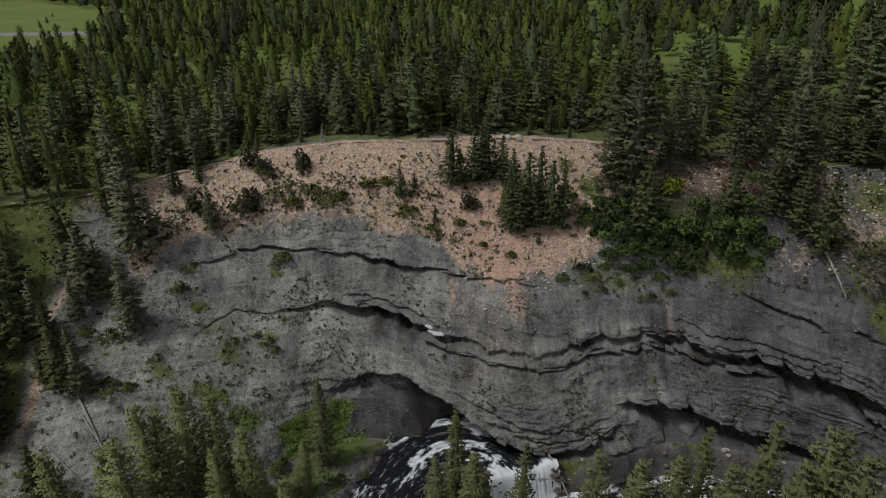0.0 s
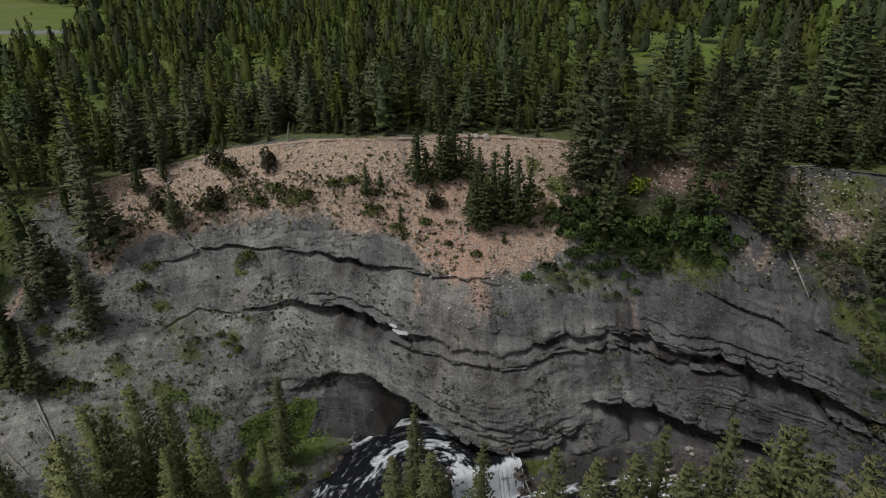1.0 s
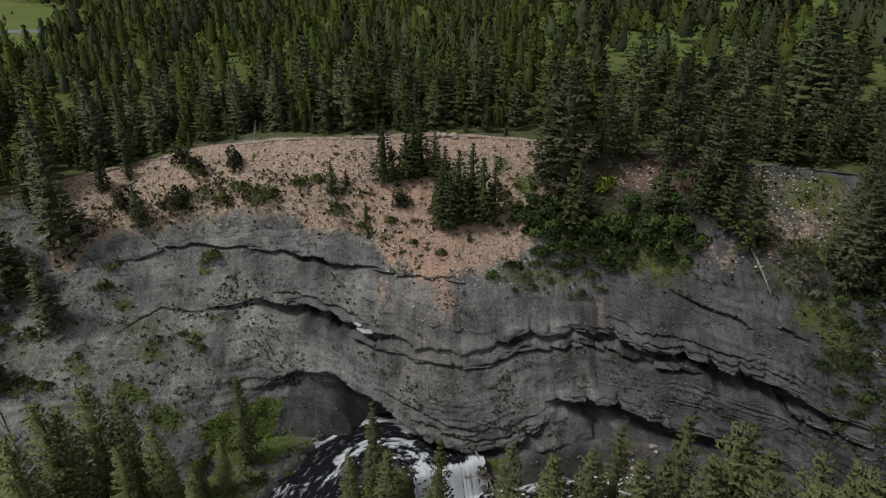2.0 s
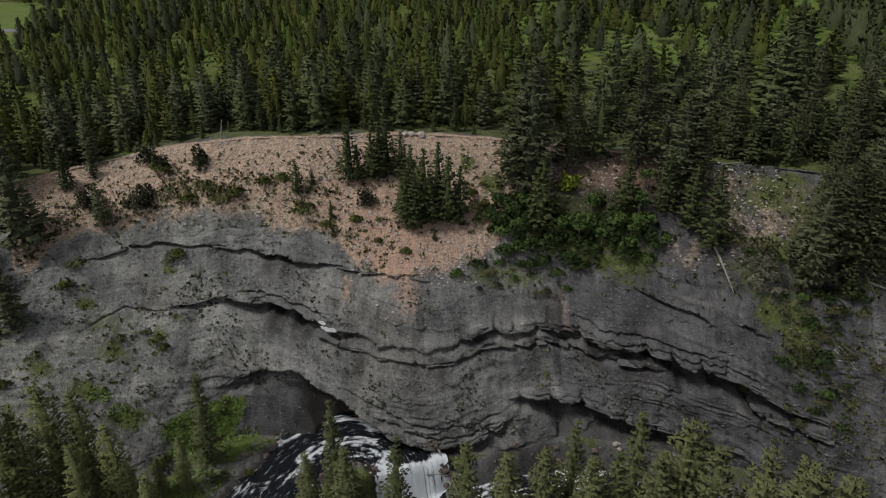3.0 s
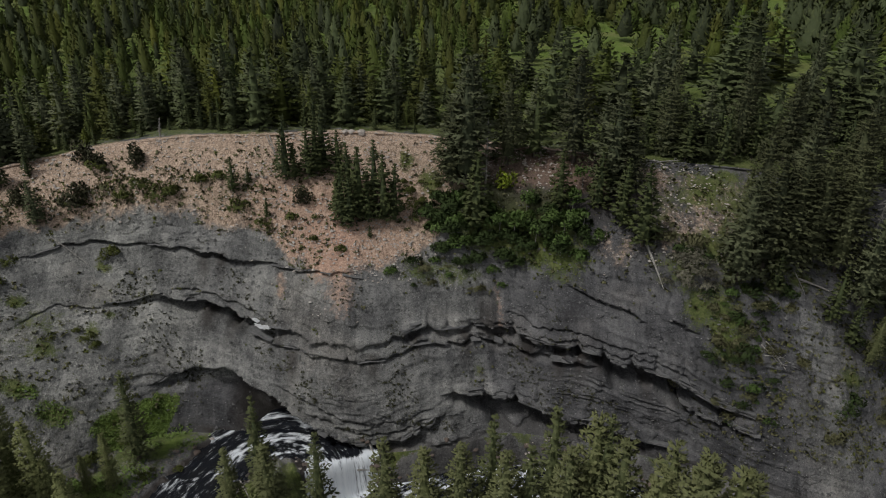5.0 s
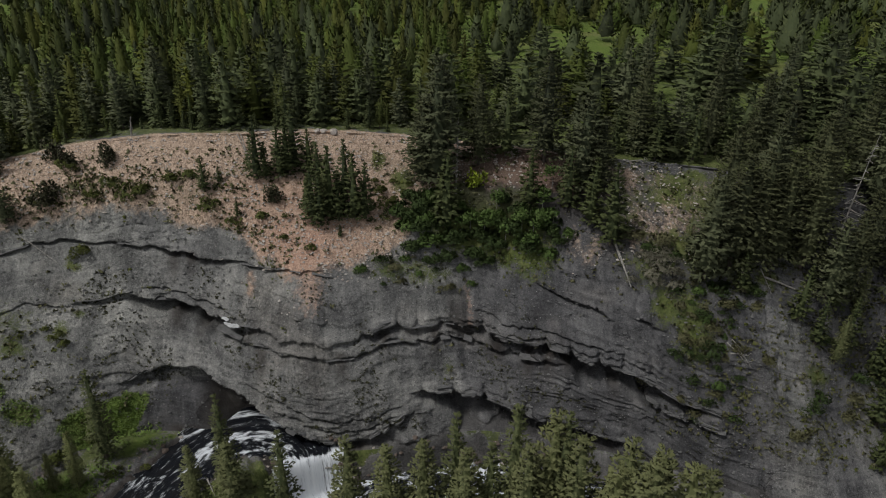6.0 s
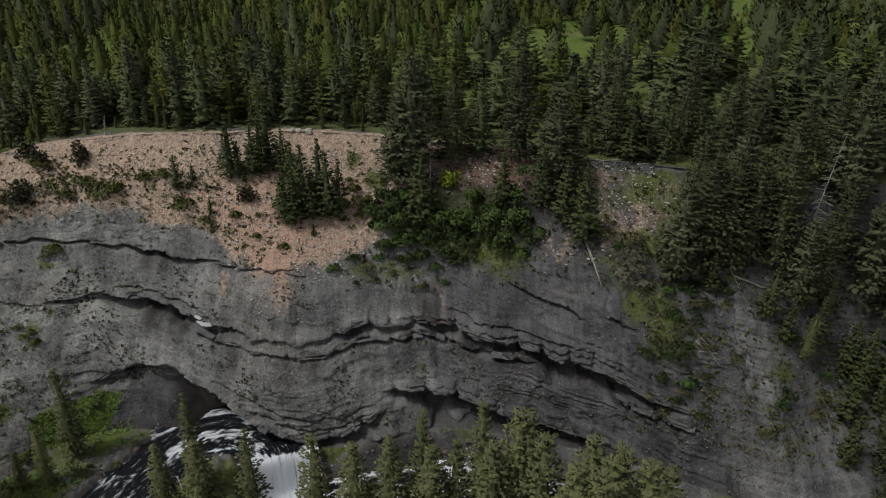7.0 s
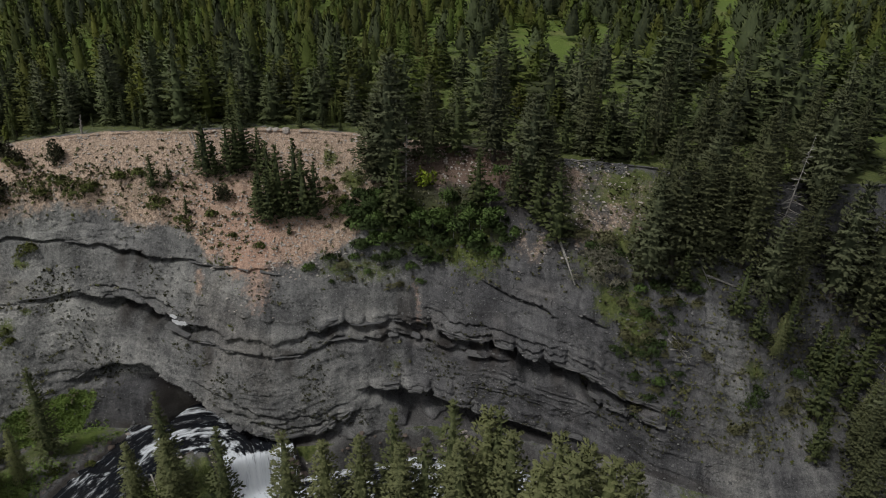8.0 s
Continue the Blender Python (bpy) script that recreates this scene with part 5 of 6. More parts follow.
def build_forests():
    X, Y, rng = forest_spots()
    behind = Y - np.interp(X, FINE, TABLE[0, 0])
    close = (behind < 26) | ((X > 30) & (behind < 58)) | ((X < -38) & (behind < 40))
    fine = [conifer_crown(7.6 + 0.6 * s, 2.6 + 0.25 * (s % 3), 200 + s, whorls=11, arms=7, tufts=3, foot=0.1, shape=0.8, ragged=0.25, lump=0.60, needles=2) for s in range(5)]
    tagged(forest_mesh("rim_forest", fine, X[close], Y[close], 22, True), "close pine and spruce wood behind the rim", "forest", kind="stuff")
    small = [small_crown(7.0 + 0.5 * s, 2.5 + 0.3 * (s % 3), 100 + s, 0.72 + 0.1 * (s % 3)) for s in range(8)]
    tagged(forest_mesh("far_forest", small, X[~close], Y[~close], 23, False), "dense lodgepole pine and spruce forest on the plateau", "forest", kind="stuff")


build_forests()


# ---- shrubs ----
def shrub_mesh(name, radius, height, seed, material, leaves=150, leaf=0.34):
    """Clumps of leaves over a lumpy dome, with gaps."""
    rng = np.random.default_rng(seed)
    lobes = rng.normal(0, 0.45, (6, 3)) * (radius, radius, height * 0.3) + (0, 0, height * 0.45)
    centre = lobes[rng.integers(0, 6, leaves)]
    way = rng.normal(0, 1, (leaves, 3))
    way[:, 2] = np.abs(way[:, 2]) * 0.9 - 0.15
    way /= np.linalg.norm(way, axis=1, keepdims=True)
    at = centre + way * (radius * 0.55, radius * 0.55, height * 0.5) * rng.uniform(0.6, 1.05, (leaves, 1))
    at[:, 2] = np.maximum(at[:, 2], 0.02)
    v, f = sprays(at, way, np.full(leaves, leaf), np.full(leaves, leaf * 0.8), rng, 3)
    f, n = soft_normals(v, f, rng, (0, 0, 0.1 * height), 0.4, 0.35)
    return mesh_of(name, v, f, material, normals=n, tips=np.tile(BLADE_TIP, len(v) // 3))


def stems_mesh(name, radius, height, seed, material, count=5):
    rng = np.random.default_rng(seed)
    verts, faces = [], []
    for k in range(count):
        a, lean = rng.uniform(0, 6.28), rng.uniform(0.15, 0.6) * radius
        end = np.array((math.cos(a) * lean, math.sin(a) * lean, height * rng.uniform(0.55, 0.85)))
        base = len(verts)
        for f, r in ((0.0, 0.05), (1.0, 0.015)):
            c = end * f + (0, 0, -0.2 * (1 - f))
            for s in range(4):
                verts.append((c[0] + r * math.cos(1.571 * s), c[1] + r * math.sin(1.571 * s), c[2]))
        for s in range(4):
            faces.append((base + s, base + (s + 1) % 4, base + 4 + (s + 1) % 4, base + 4 + s))
    return mesh_of(name, verts, faces, material)


def shrub(name, label, radius, height, seed, material, leaves=150, leaf=0.34, category="shrub"):
    ob = tagged(new(name), label, category)
    part("stems", stems_mesh("stems", radius, height, seed, BARK), ob, "thin woody stems")
    part("foliage", shrub_mesh("foliage", radius, height, seed + 1, material, leaves, leaf), ob)
    return ob


def scatter_things(protos, spots, group, seed, sizes=(0.8, 1.2)):
    rng = random.Random(seed)
    first = set()
    for k, (x, y, *more) in enumerate(spots):
        ob = protos[k % len(protos)]
        s = (more[0] if more else 1.0) * rng.uniform(*sizes)
        m = Matrix.Translation((x, y, float(land(x, y)) - 0.08)) @ pose(0, 0, 0, 0, 0, rng.uniform(0, 360)) @ Matrix.Diagonal((s, s, s * rng.uniform(0.85, 1.15), 1))
        if ob.name not in first:
            first.add(ob.name)
            ob.location, ob.rotation_euler = m.translation, (0, 0, rng.uniform(0, 6))
            tagged(ob, group=group)
        else:
            tagged(copy_thing(ob, m), group=group)


DARK_BUSHES = [(-21, 92.8, 1.5), (-28.5, 93.5, 1.0), (-28.5, 87.4, 1.1), (-26.2, 92.4, 0.7), (4, 88.4, 1.0), (-35.5, 86.2, 1.0)]
OLIVE_BUSHES = [(19.5, 92, 0.6), (20.5, 90.5, 0.7), (21.5, 91.6, 0.6), (22.5, 89.8, 0.7), (18.6, 93.4, 0.5), (20.2, 88.6, 0.6), (23, 92.6, 0.7), (24, 93.6, 0.6), (21.2, 94.2, 0.5), (18.2, 90.6, 0.5), (22.2, 87.8, 0.6), (19.2, 87, 0.5), (-21.8, 88.5), (-16.2, 88.8, 1.2), (-15, 89.2), (-19.5, 89.6), (-11, 90.2, 1.2), (-4.8, 87.7), (2.5, 86.6, 0.7), (5.8, 86.7, 0.5), (9.8, 83.1, 0.9), (-24, 83.1, 0.9), (-22.8, 83.6, 0.9), (-26.8, 92.5), (-8.5, 90.9), (-1.8, 86.1), (5.8, 84.2, 0.6), (-35.2, 79.3), (-35.5, 76.4), (-41.8, 69), (-38.2, 63.7), (-36, 67.6, 0.7), (-45.2, 69.1), (-28, 72.8, 0.7), (-25.5, 74.7, 0.8), (-24.2, 73.9, 0.8), (-22.8, 73.4, 0.7), (-40.2, 63.4), (-21, 62, 1.1), (-18, 66, 0.8), (-10, 62.2, 0.7), (-13.8, 60.4, 0.8)]
LEDGE_BUSHES = [(17, 81.2, 0.8), (19.5, 82.8, 0.6), (21.8, 82.4, 0.9), (23.4, 83.6, 0.7), (20, 80.2, 0.5), (22.6, 81.0, 0.6), (25.2, 82.3, 0.8), (27.8, 82.9, 0.7), (29.5, 81.4, 0.8), (33, 82.3, 0.7)]
GULLY_BUSHES = [(24, 91.2, 0.7), (25.2, 90.6, 0.8), (23.6, 87.4, 0.7), (25.6, 85.2, 0.8), (22.4, 90.2, 0.6), (26.4, 88.2, 0.9), (24.6, 88.9, 0.8), (28.2, 83.6, 0.6), (31.6, 83.4, 0.6), (26.6, 83.4, 0.6), (35.4, 83.6, 0.7), (47.2, 83.8, 0.6), (25.8, 89.6, 1.2), (25.5, 86.9, 1.3), (27.2, 85.6, 1.3), (29, 87.6, 1.2), (30.5, 85.8, 1.4), (32.5, 87.9), (34.2, 86.1, 1.2), (35.5, 85.3, 1.2), (36.5, 87.2, 1.3), (37.5, 84.5), (38.8, 85.6, 1.3), (40.2, 84.2), (41.2, 83.1, 1.2), (42.5, 85.4, 1.3), (43.8, 85.9, 1.2), (44.8, 84.2), (23.2, 88.6), (21.5, 89.7, 0.8), (24.2, 84.7, 0.9), (29.8, 84.1), (44, 82.1, 0.9), (33.5, 84.6), (45.8, 83.1, 0.9), (31, 89.5), (38, 89), (40.5, 87.4), (27.5, 91)]
EAST_BUSHES = [(56.8, 82.3), (58, 80.9), (60.5, 81.5, 1.2), (61.8, 80.2, 1.2), (55, 82.5), (60.8, 71), (62.2, 71.8), (63.8, 70.4), (64.8, 71.7), (63, 68.9), (61.5, 69.8), (66, 70.6, 1.2), (57.2, 72.2), (72.5, 76.9, 1.2), (70.8, 76.8), (73, 76.4, 1.1), (68.5, 74.6, 1.2), (65.2, 74.1), (65.8, 72.6), (66.5, 68.2, 1.2), (65.8, 67.7), (70, 74.9), (72.8, 74.8), (67.8, 76, 1.2), (77.5, 64.7, 1.4), (81.8, 68.6, 1.2), (88.8, 70.9), (80.5, 67.4), (86.8, 68.5), (96.2, 76.8), (99, 77), (100.8, 78.3), (73.5, 70), (91, 74, 1.3), (93, 70), (84, 74), (62, 75)]
scatter_things([shrub("juniper_bush", "dark rusty-green juniper bush on the scree", 1.5, 2.6, 301, RED_SHRUB, 420, 0.30)], DARK_BUSHES, "junipers on the scree", 1)
scatter_things([shrub("olive_shrub", "low olive-green shrub on the slope", 1.2, 1.2, s, PINE, 280, 0.22) for s in (303, 305)], OLIVE_BUSHES, "olive shrubs on the slope", 2, (0.7, 1.2))
scatter_things([shrub("ledge_shrub", "grey-green shrub rooted on a rock ledge", 1.3, 0.9, s, m, 280, 0.21) for s, m in ((307, ASPEN_LEAF), (319, LEAF), (327, SAGE))], LEDGE_BUSHES, "shrubs on the ledge", 3)
scatter_things([shrub("gully_shrub", "leafy green shrub in the damp gully", 1.4, 1.7, s, m, 400, 0.30) for s, m in ((309, LEAF), (311, LEAF), (321, ASPEN_LEAF))], GULLY_BUSHES, "shrubs in the gully", 4)
scatter_things([shrub("sage_shrub", "grey-green sage shrub on the eastern slope", 1.2, 1.2, s, m, 300, 0.21) for s, m in ((313, SAGE), (315, LEAF))], EAST_BUSHES, "shrubs on the eastern slope", 5)
BROOK_BUSHES = [(round(65.5 + 3.2 * math.sin(k * 2.4) + 0.35 * (k % 9 - 4), 1), round(77 - 0.26 * k, 1), 0.5 + 0.12 * (k % 5)) for k in range(44)]
scatter_things([shrub("brook_shrub", "small grey-green willow shrub in the stony gully", 1.0, 1.0, s, m, 240, 0.18) for s, m in ((341, SAGE), (343, ASPEN_LEAF), (345, LEAF))], BROOK_BUSHES, "shrubs in the stony gully", 12)

DEAD_BUSHES = [(59.8, 80.4, 0.9), (58.8, 79.4, 0.8), (60.9, 79.9, 1.0), (59.6, 77.2, 0.7), (60.6, 76.2, 0.6), (61.6, 77, 0.8), (57.6, 78.2, 0.7), (57.5, 79.6), (59.0, 78.4, 1.2), (60.2, 79.5), (58.4, 77.4, 0.8), (61.3, 78.3, 0.9), (55.4, 77.8, 0.7)]
scatter_things([shrub("dead_shrub", "pale dry leafless shrub on the rubble slope", 1.3, 1.1, 323, DRY_TWIGS, 340, 0.20)], DEAD_BUSHES, "dry shrubs on the slope", 10)


def aspen(seed):
    ob = tagged(new("young_aspen"), "young aspen with a thin pale trunk and light green leaves", "tree")
    part("trunk", trunk_mesh("trunk", 3.8, 0.06, DEAD_WOOD, 0.3, 5), ob, "thin pale trunk")
    me = shrub_mesh("crown", 1.1, 2.4, seed, ASPEN_LEAF, 150, 0.36)
    me.transform(Matrix.Translation((0.2, 0, 1.9)))
    part("crown", me, ob)
    return ob


ASPENS = [(35, 86, 0.9), (38, 84.5, 1), (40.5, 85.2, 1.1), (42, 84, 1), (43.5, 86.5, 1.1), (37, 88, 0.9), (33, 87, 0.9), (45, 85, 0.8), (41.5, 82.8, 0.9), (45.5, 90, 1)]
scatter_things([aspen(331), aspen(333)], ASPENS, "young aspens in the gully", 9, (0.9, 1.1))
scatter_things([shrub("aspen_sapling", "bright lime-green aspen sapling in the gully", 1.3, 3.0, 317, LIME_LEAF, 170, 0.42, "tree")], [(34, 90.8, 1.0)], "", 6, (0.95, 1.0))


# ---- brush, grass and loose stones on the bank ----
def pick_bank(weight, count, rng):
    """Random places on the bank's face, by a weight for each grid point."""
    flat = np.clip(weight, 0, None).ravel()
    flat = flat / flat.sum()
    k = rng.choice(len(flat), count, p=flat)
    at = np.stack([LAND["X"].ravel()[k], LAND["Y"].ravel()[k], LAND["Z"].ravel()[k]], 1)
    return at + rng.uniform(-0.1, 0.1, at.shape) * (1, 1, 0.2)


def bank_weights():
    X, P, zone = LAND["X"], LAND["P"], LAND["zone"]
    seen = (X > -62) & (X < 108)
    tan, green = zone[..., 0], zone[..., 1]
    hem_x, hem_p = zip(*TAN_EDGE)
    hem = np.exp(-((P - np.interp(X, hem_x, hem_p) + 0.35) / 0.38) ** 2) * ease(-48, -38, X) * (1 - ease(2, 10, X))
    patch = ease(0.0, 0.5, fbm(X / 5, P * 2.5, 4, 120))
    spots = ease(0.25, 0.55, fbm(X / 2.2, P * 4, 3, 121))
    brush = seen * (1.6 * hem * (0.3 + patch) + tan * (0.25 + 0.5 * spots) * ease(0.1, 0.5, P) + 0.05 * (1 - tan) * spots * (P < 4.3) + 0.5 * green * (P < 4.6) + 1.1 * ease(57, 63, X) * (0.3 + patch) * (P > 1.6) * (P < 4.4) + 0.3 * ease(-46, -40, X) * (1 - ease(-18, -8, X)) * patch * (P > 2.4))
    stones = seen * (0.5 * tan + 1.0 * tan * ease(0.2, 0.6, fbm(X / 4, P * 2, 3, 130)) + 1.4 * np.exp(-((X - 12) / 9) ** 2) * (P > 1.4) * (P < 2.5) + 0.45 * np.exp(-((X - 59) / 6) ** 2) * (P < 2.1))
    return brush, stones


def tuft_field(name, count, material, weight, seed, size, blades=9):
    rng = np.random.default_rng(seed)
    at = pick_bank(weight, count, rng)
    s = size * rng.uniform(0.5, 1.4, count) ** 1.3
    clump = np.repeat(at, 3, 0) + rng.normal(0, 0.35, (3 * count, 3)) * np.repeat(s, 3)[:, None] * (1, 1, 0.15)
    way = rng.normal(0, 0.8, (3 * count, 3)) + (0, -0.35, 1.0)
    way /= np.linalg.norm(way, axis=1, keepdims=True)
    v, f = sprays(clump, way, np.repeat(s, 3) * 0.9, np.repeat(s, 3) * 0.7, rng, blades // 3)
    middle = np.repeat(at - (0, 0, 0.3), len(v) // count, 0)
    f, n = soft_normals(v, f, rng, middle, 0.3, 0.25)
    return new(name, mesh_of(name, v, f, material, normals=n, tips=np.tile(BLADE_TIP, len(v) // 3)))


STONE_V = np.array([(1, 0, 0), (0.3, 0.9, 0.1), (-0.8, 0.6, 0), (-0.8, -0.6, 0.1), (0.3, -0.9, 0), (0.1, 0.1, 0.75), (0, 0, -0.6)])
STONE_F = np.array([(0, 1, 5), (1, 2, 5), (2, 3, 5), (3, 4, 5), (4, 0, 5), (1, 0, 6), (2, 1, 6), (3, 2, 6), (4, 3, 6), (0, 4, 6)])


def stone_shapes(at, sizes, rng):
    n = len(at)
    v = STONE_V[None] * (1 + rng.uniform(-0.3, 0.3, (n, 7, 3))) * sizes[:, None, None] * rng.uniform(0.6, 1.2, (n, 1, 3))
    a = rng.uniform(0, 6.28, n)
    c, s = np.cos(a)[:, None], np.sin(a)[:, None]
    v = np.stack([v[..., 0] * c - v[..., 1] * s, v[..., 0] * s + v[..., 1] * c, v[..., 2]], -1) + at[:, None]
    return v.reshape(-1, 3), (STONE_F[None] + 7 * np.arange(n)[:, None, None]).reshape(-1, 3)


def stone_field(name, count, material, weight, seed, size):
    rng = np.random.default_rng(seed)
    at = pick_bank(weight, count, rng)
    v, f = stone_shapes(at, size * rng.uniform(0.35, 1.0, count) ** 2.2 + 0.06, rng)
    return new(name, mesh_of(name, v, f, material))


BRUSH, STONES = bank_weights()
tagged(tuft_field("scree_brush", 4200, SAGE, BRUSH, 401, 0.40), "low sage brush and dry tufts on the slope", "brush", kind="stuff")
tagged(tuft_field("green_tufts", 2800, PINE, BRUSH, 402, 0.31), "small olive plants scattered over rock and scree", "plants", kind="stuff")
MEADOW = (LAND["zone"][..., 1] > 0.5) * (LAND["P"] > 3.9) * (LAND["X"] > -30) * (LAND["X"] < -9)
tagged(tuft_field("meadow_grass", 3600, GRASS, MEADOW, 406, 0.17, 6), "long green grass on the river bank", "grass", kind="stuff")


def bank_grass(count, seed):
    """Tufts of long grass on the low ground beside the rapids."""
    rng = np.random.default_rng(seed)
    x, y = rng.uniform(-30, -7, count), rng.uniform(48, 70, count)
    keep = (from_river(x, y)[0] > 5.4) & (y < np.interp(x, FINE, TABLE[5, 0]) + 0.5) & (fbm(x / 3, y / 3, 3, 140) > -0.05) & (np.hypot((x + 21.3) / 3.0, (y - 62) / 2.2) > 1)
    x, y = x[keep], y[keep]
    at = np.stack([x, y, land(x, y)], 1)
    size = 0.26 * rng.uniform(0.6, 1.4, len(x))
    way = rng.normal(0, 0.5, at.shape) + (0, -0.2, 1.0)
    v, f = sprays(at, way / np.linalg.norm(way, axis=1, keepdims=True), size * 1.3, size * 0.6, rng, 5)
    f, n = soft_normals(v, f, rng, np.repeat(at - (0, 0, 0.3), 15, 0), 0.4, 0.25)
    return new("bank_grass", mesh_of("bank_grass", v, f, GRASS, normals=n, tips=np.tile(BLADE_TIP, len(v) // 3)))


tagged(bank_grass(6000, 407), "rough green grass on the low river bank", "grass", kind="stuff")
ON_ROCK = (LAND["P"] > 2.5) * (LAND["P"] < 4.7) * (LAND["X"] > -30) * (LAND["X"] < 70) * ease(0.0, 0.3, fbm(LAND["X"] / 6, LAND["P"] * 1.5, 3, 150)) * (1 - LAND["zone"][..., 3])
tagged(tuft_field("rock_plants", 1900, RED_SHRUB, ON_ROCK, 405, 0.24), "small dark cushion plants on bare shale", "plants", kind="stuff")
tagged(stone_field("scree_stones", 3600, PALE_STONE, STONES, 403, 0.26), "pale loose stones lying on the tan scree", "stones", kind="stuff")
tagged(stone_field("shale_rubble", 4200, SHALE_STONE, (1 - LAND["zone"][..., 0]) * ((LAND["P"] > 1.3) * (LAND["X"] > -55) * (LAND["X"] < 100) * (0.25 + ease(-0.1, 0.4, fbm(LAND["X"] / 5, LAND["P"] * 2, 3, 160))) + 4.0 * (LAND["P"] < 0.3) * (LAND["X"] > 55) * (LAND["X"] < 66)), 404, 0.25), "grey shale rubble on the canyon wall", "stones", kind="stuff")


# ---- broken beds of shale along the ledges ----
def slab_meshes(count):
    """Rough slabs of unit size with broken corners."""
    out = []
    for k in range(count):
        rng = random.Random(700 + k)
        verts = []
        for x in (-0.5, 0.5):
            for y in (-0.5, 0.5):
                for z in (-0.5, 0.5):
                    verts.append((x + rng.uniform(-0.09, 0.09), y + rng.uniform(-0.16, 0.16), z + rng.uniform(-0.10, 0.10)))
        # the front edge breaks in the middle
        for z in (-0.5, 0.5):
            verts.append((rng.uniform(-0.25, 0.25), 0.5 + rng.uniform(-0.05, 0.28), z + rng.uniform(-0.1, 0.1)))
        faces = [(0, 1, 3), (0, 3, 2), (4, 6, 7), (4, 7, 5), (0, 4, 5), (0, 5, 1), (2, 3, 9), (2, 9, 8), (8, 9, 7), (8, 7, 6), (1, 5, 7), (1, 7, 9), (1, 9, 3), (0, 2, 8), (0, 8, 6), (0, 6, 4)]
        out.append(mesh_of("slab", verts, faces, SLAB))
    return out


SLABS = slab_meshes(14)


def ledge_slabs(points, depths, seed):
    """The beds that stick out over one ledge, slab by slab."""
    rng = random.Random(seed)
    lx, lp = zip(*points)
    dx, dd = zip(*depths)
    ob = tagged(new("rock_ledge"), "broken grey shale beds jutting over a dark undercut", "rock ledge", "rock ledges")
    first = True
    x = lx[0] + 0.6
    while x < lx[-1] - 0.8:
        deep = float(np.interp(x, dx, dd))
        if -13 < x < 7 and lp[0] > 4:
            # the arch over the water is one smooth lip
            x += 0.5
            continue
        length = rng.uniform(0.8, 1.8) + rng.random() ** 2 * 2.6
        mid = x + length / 2
        x += length * rng.uniform(0.72, 0.98)
        a, b = mid - 0.6, mid + 0.6
        ends = []
        for q in (a, b, mid):
            y, z = bank_base(q, float(np.interp(q, lx, lp)))
            ends.append(Vector((q, float(y), float(z))))
        along = (ends[1] - ends[0]).normalized()
        flat = Vector((along.x, along.y, 0)).normalized()
        outward = Vector((flat.y, -flat.x, 0))
        up = outward.cross(along)
        if up.z < 0:
            up = -up
        rise = 0.0
        stack = lp[0] > 4 and mid > 9
        if stack:
            length *= 0.5
        shallow = (deep < 1.4 or mid < 17) and not stack
        if (shallow and rng.random() < 0.45) or (not stack and float(joint_notch(mid, lp[0])) > 0.35):
            continue
        for row in range(3 if stack else 1 if shallow else 2 + int(rng.random() * (0.6 + min(deep, 2.4)))):
            tall = rng.uniform(0.04, 0.09) if shallow else rng.uniform(0.10, 0.26)
            deepness = rng.uniform(0.8, 1.5)
            stick = 0.35 * deep * math.exp(-rise / 1.3) + (0.0 if shallow else rng.uniform(-0.10, 0.16)) - 0.45 * rise
            c = ends[2] + up * (rise + tall / 2 + 0.02) + outward * (stick - deepness / 2) + along * rng.uniform(-0.3, 0.3)
            rise += tall * rng.uniform(0.9, 1.25)
            if rng.random() < (0.4 if stack else 0.18):
                continue
            m = Matrix((along, outward, up)).transposed().to_4x4()
            m.translation = c
            m = m @ pose(0, 0, 0, rng.uniform(-3, 3), rng.uniform(-1.5, 1.5), rng.uniform(-4, 4)) @ Matrix.Diagonal((length * rng.uniform(0.95, 1.15), deepness, tall, 1))
            if first:
                ob.location = c
                first = False
            piece = new("slab", SLABS[rng.randrange(len(SLABS))])
            piece.parent = ob
            piece.matrix_basis = Matrix.Translation(-ob.location) @ m
    if first:
        bpy.data.objects.remove(ob)


for k, (points, depths, height) in enumerate(LEDGES):
    if height > 0.55:
        ledge_slabs(points, depths, 800 + k)


# ---- boulders by the water ----
def boulder(name, label, size, seed, material):
    bm = bmesh.new()
    bmesh.ops.create_icosphere(bm, subdivisions=3, radius=size)
    rng = random.Random(seed)
    flat = (rng.uniform(0.8, 1.3), rng.uniform(0.7, 1.0), rng.uniform(0.5, 0.8))
    for v in bm.verts:
        k = 1 + 0.35 * noise.noise(v.co * (1.1 / size) + Vector((seed, 0, 0))) + 0.12 * noise.noise(v.co * (3.2 / size))
        v.co = Vector((v.co.x * flat[0], v.co.y * flat[1], v.co.z * flat[2])) * k
    me = bpy.data.meshes.new(name)
    bm.to_mesh(me)
    bm.free()
    me.materials.append(material)
    return tagged(new(name, me), label, "boulder")


def river_spots(count, seed, reach):
    rng = random.Random(seed)
    out = []
    while len(out) < count:
        k = rng.randrange(len(RS))
        if not (LIP - 22 < RS[k] < LIP + 60):
            continue
        a, d = rng.uniform(0, 6.283), HALF + rng.uniform(*reach)
        x, y = RX[k] + d * math.cos(a), RY[k] + d * math.sin(a)
        gap = float(from_river(x, y)[0])
        if HALF + reach[0] - 0.3 < gap and 52 < y < float(np.interp(x, FINE, TABLE[5, 0])) + 0.4:
            out.append((x, y, rng.uniform(0.4, 1.2)))
    return out


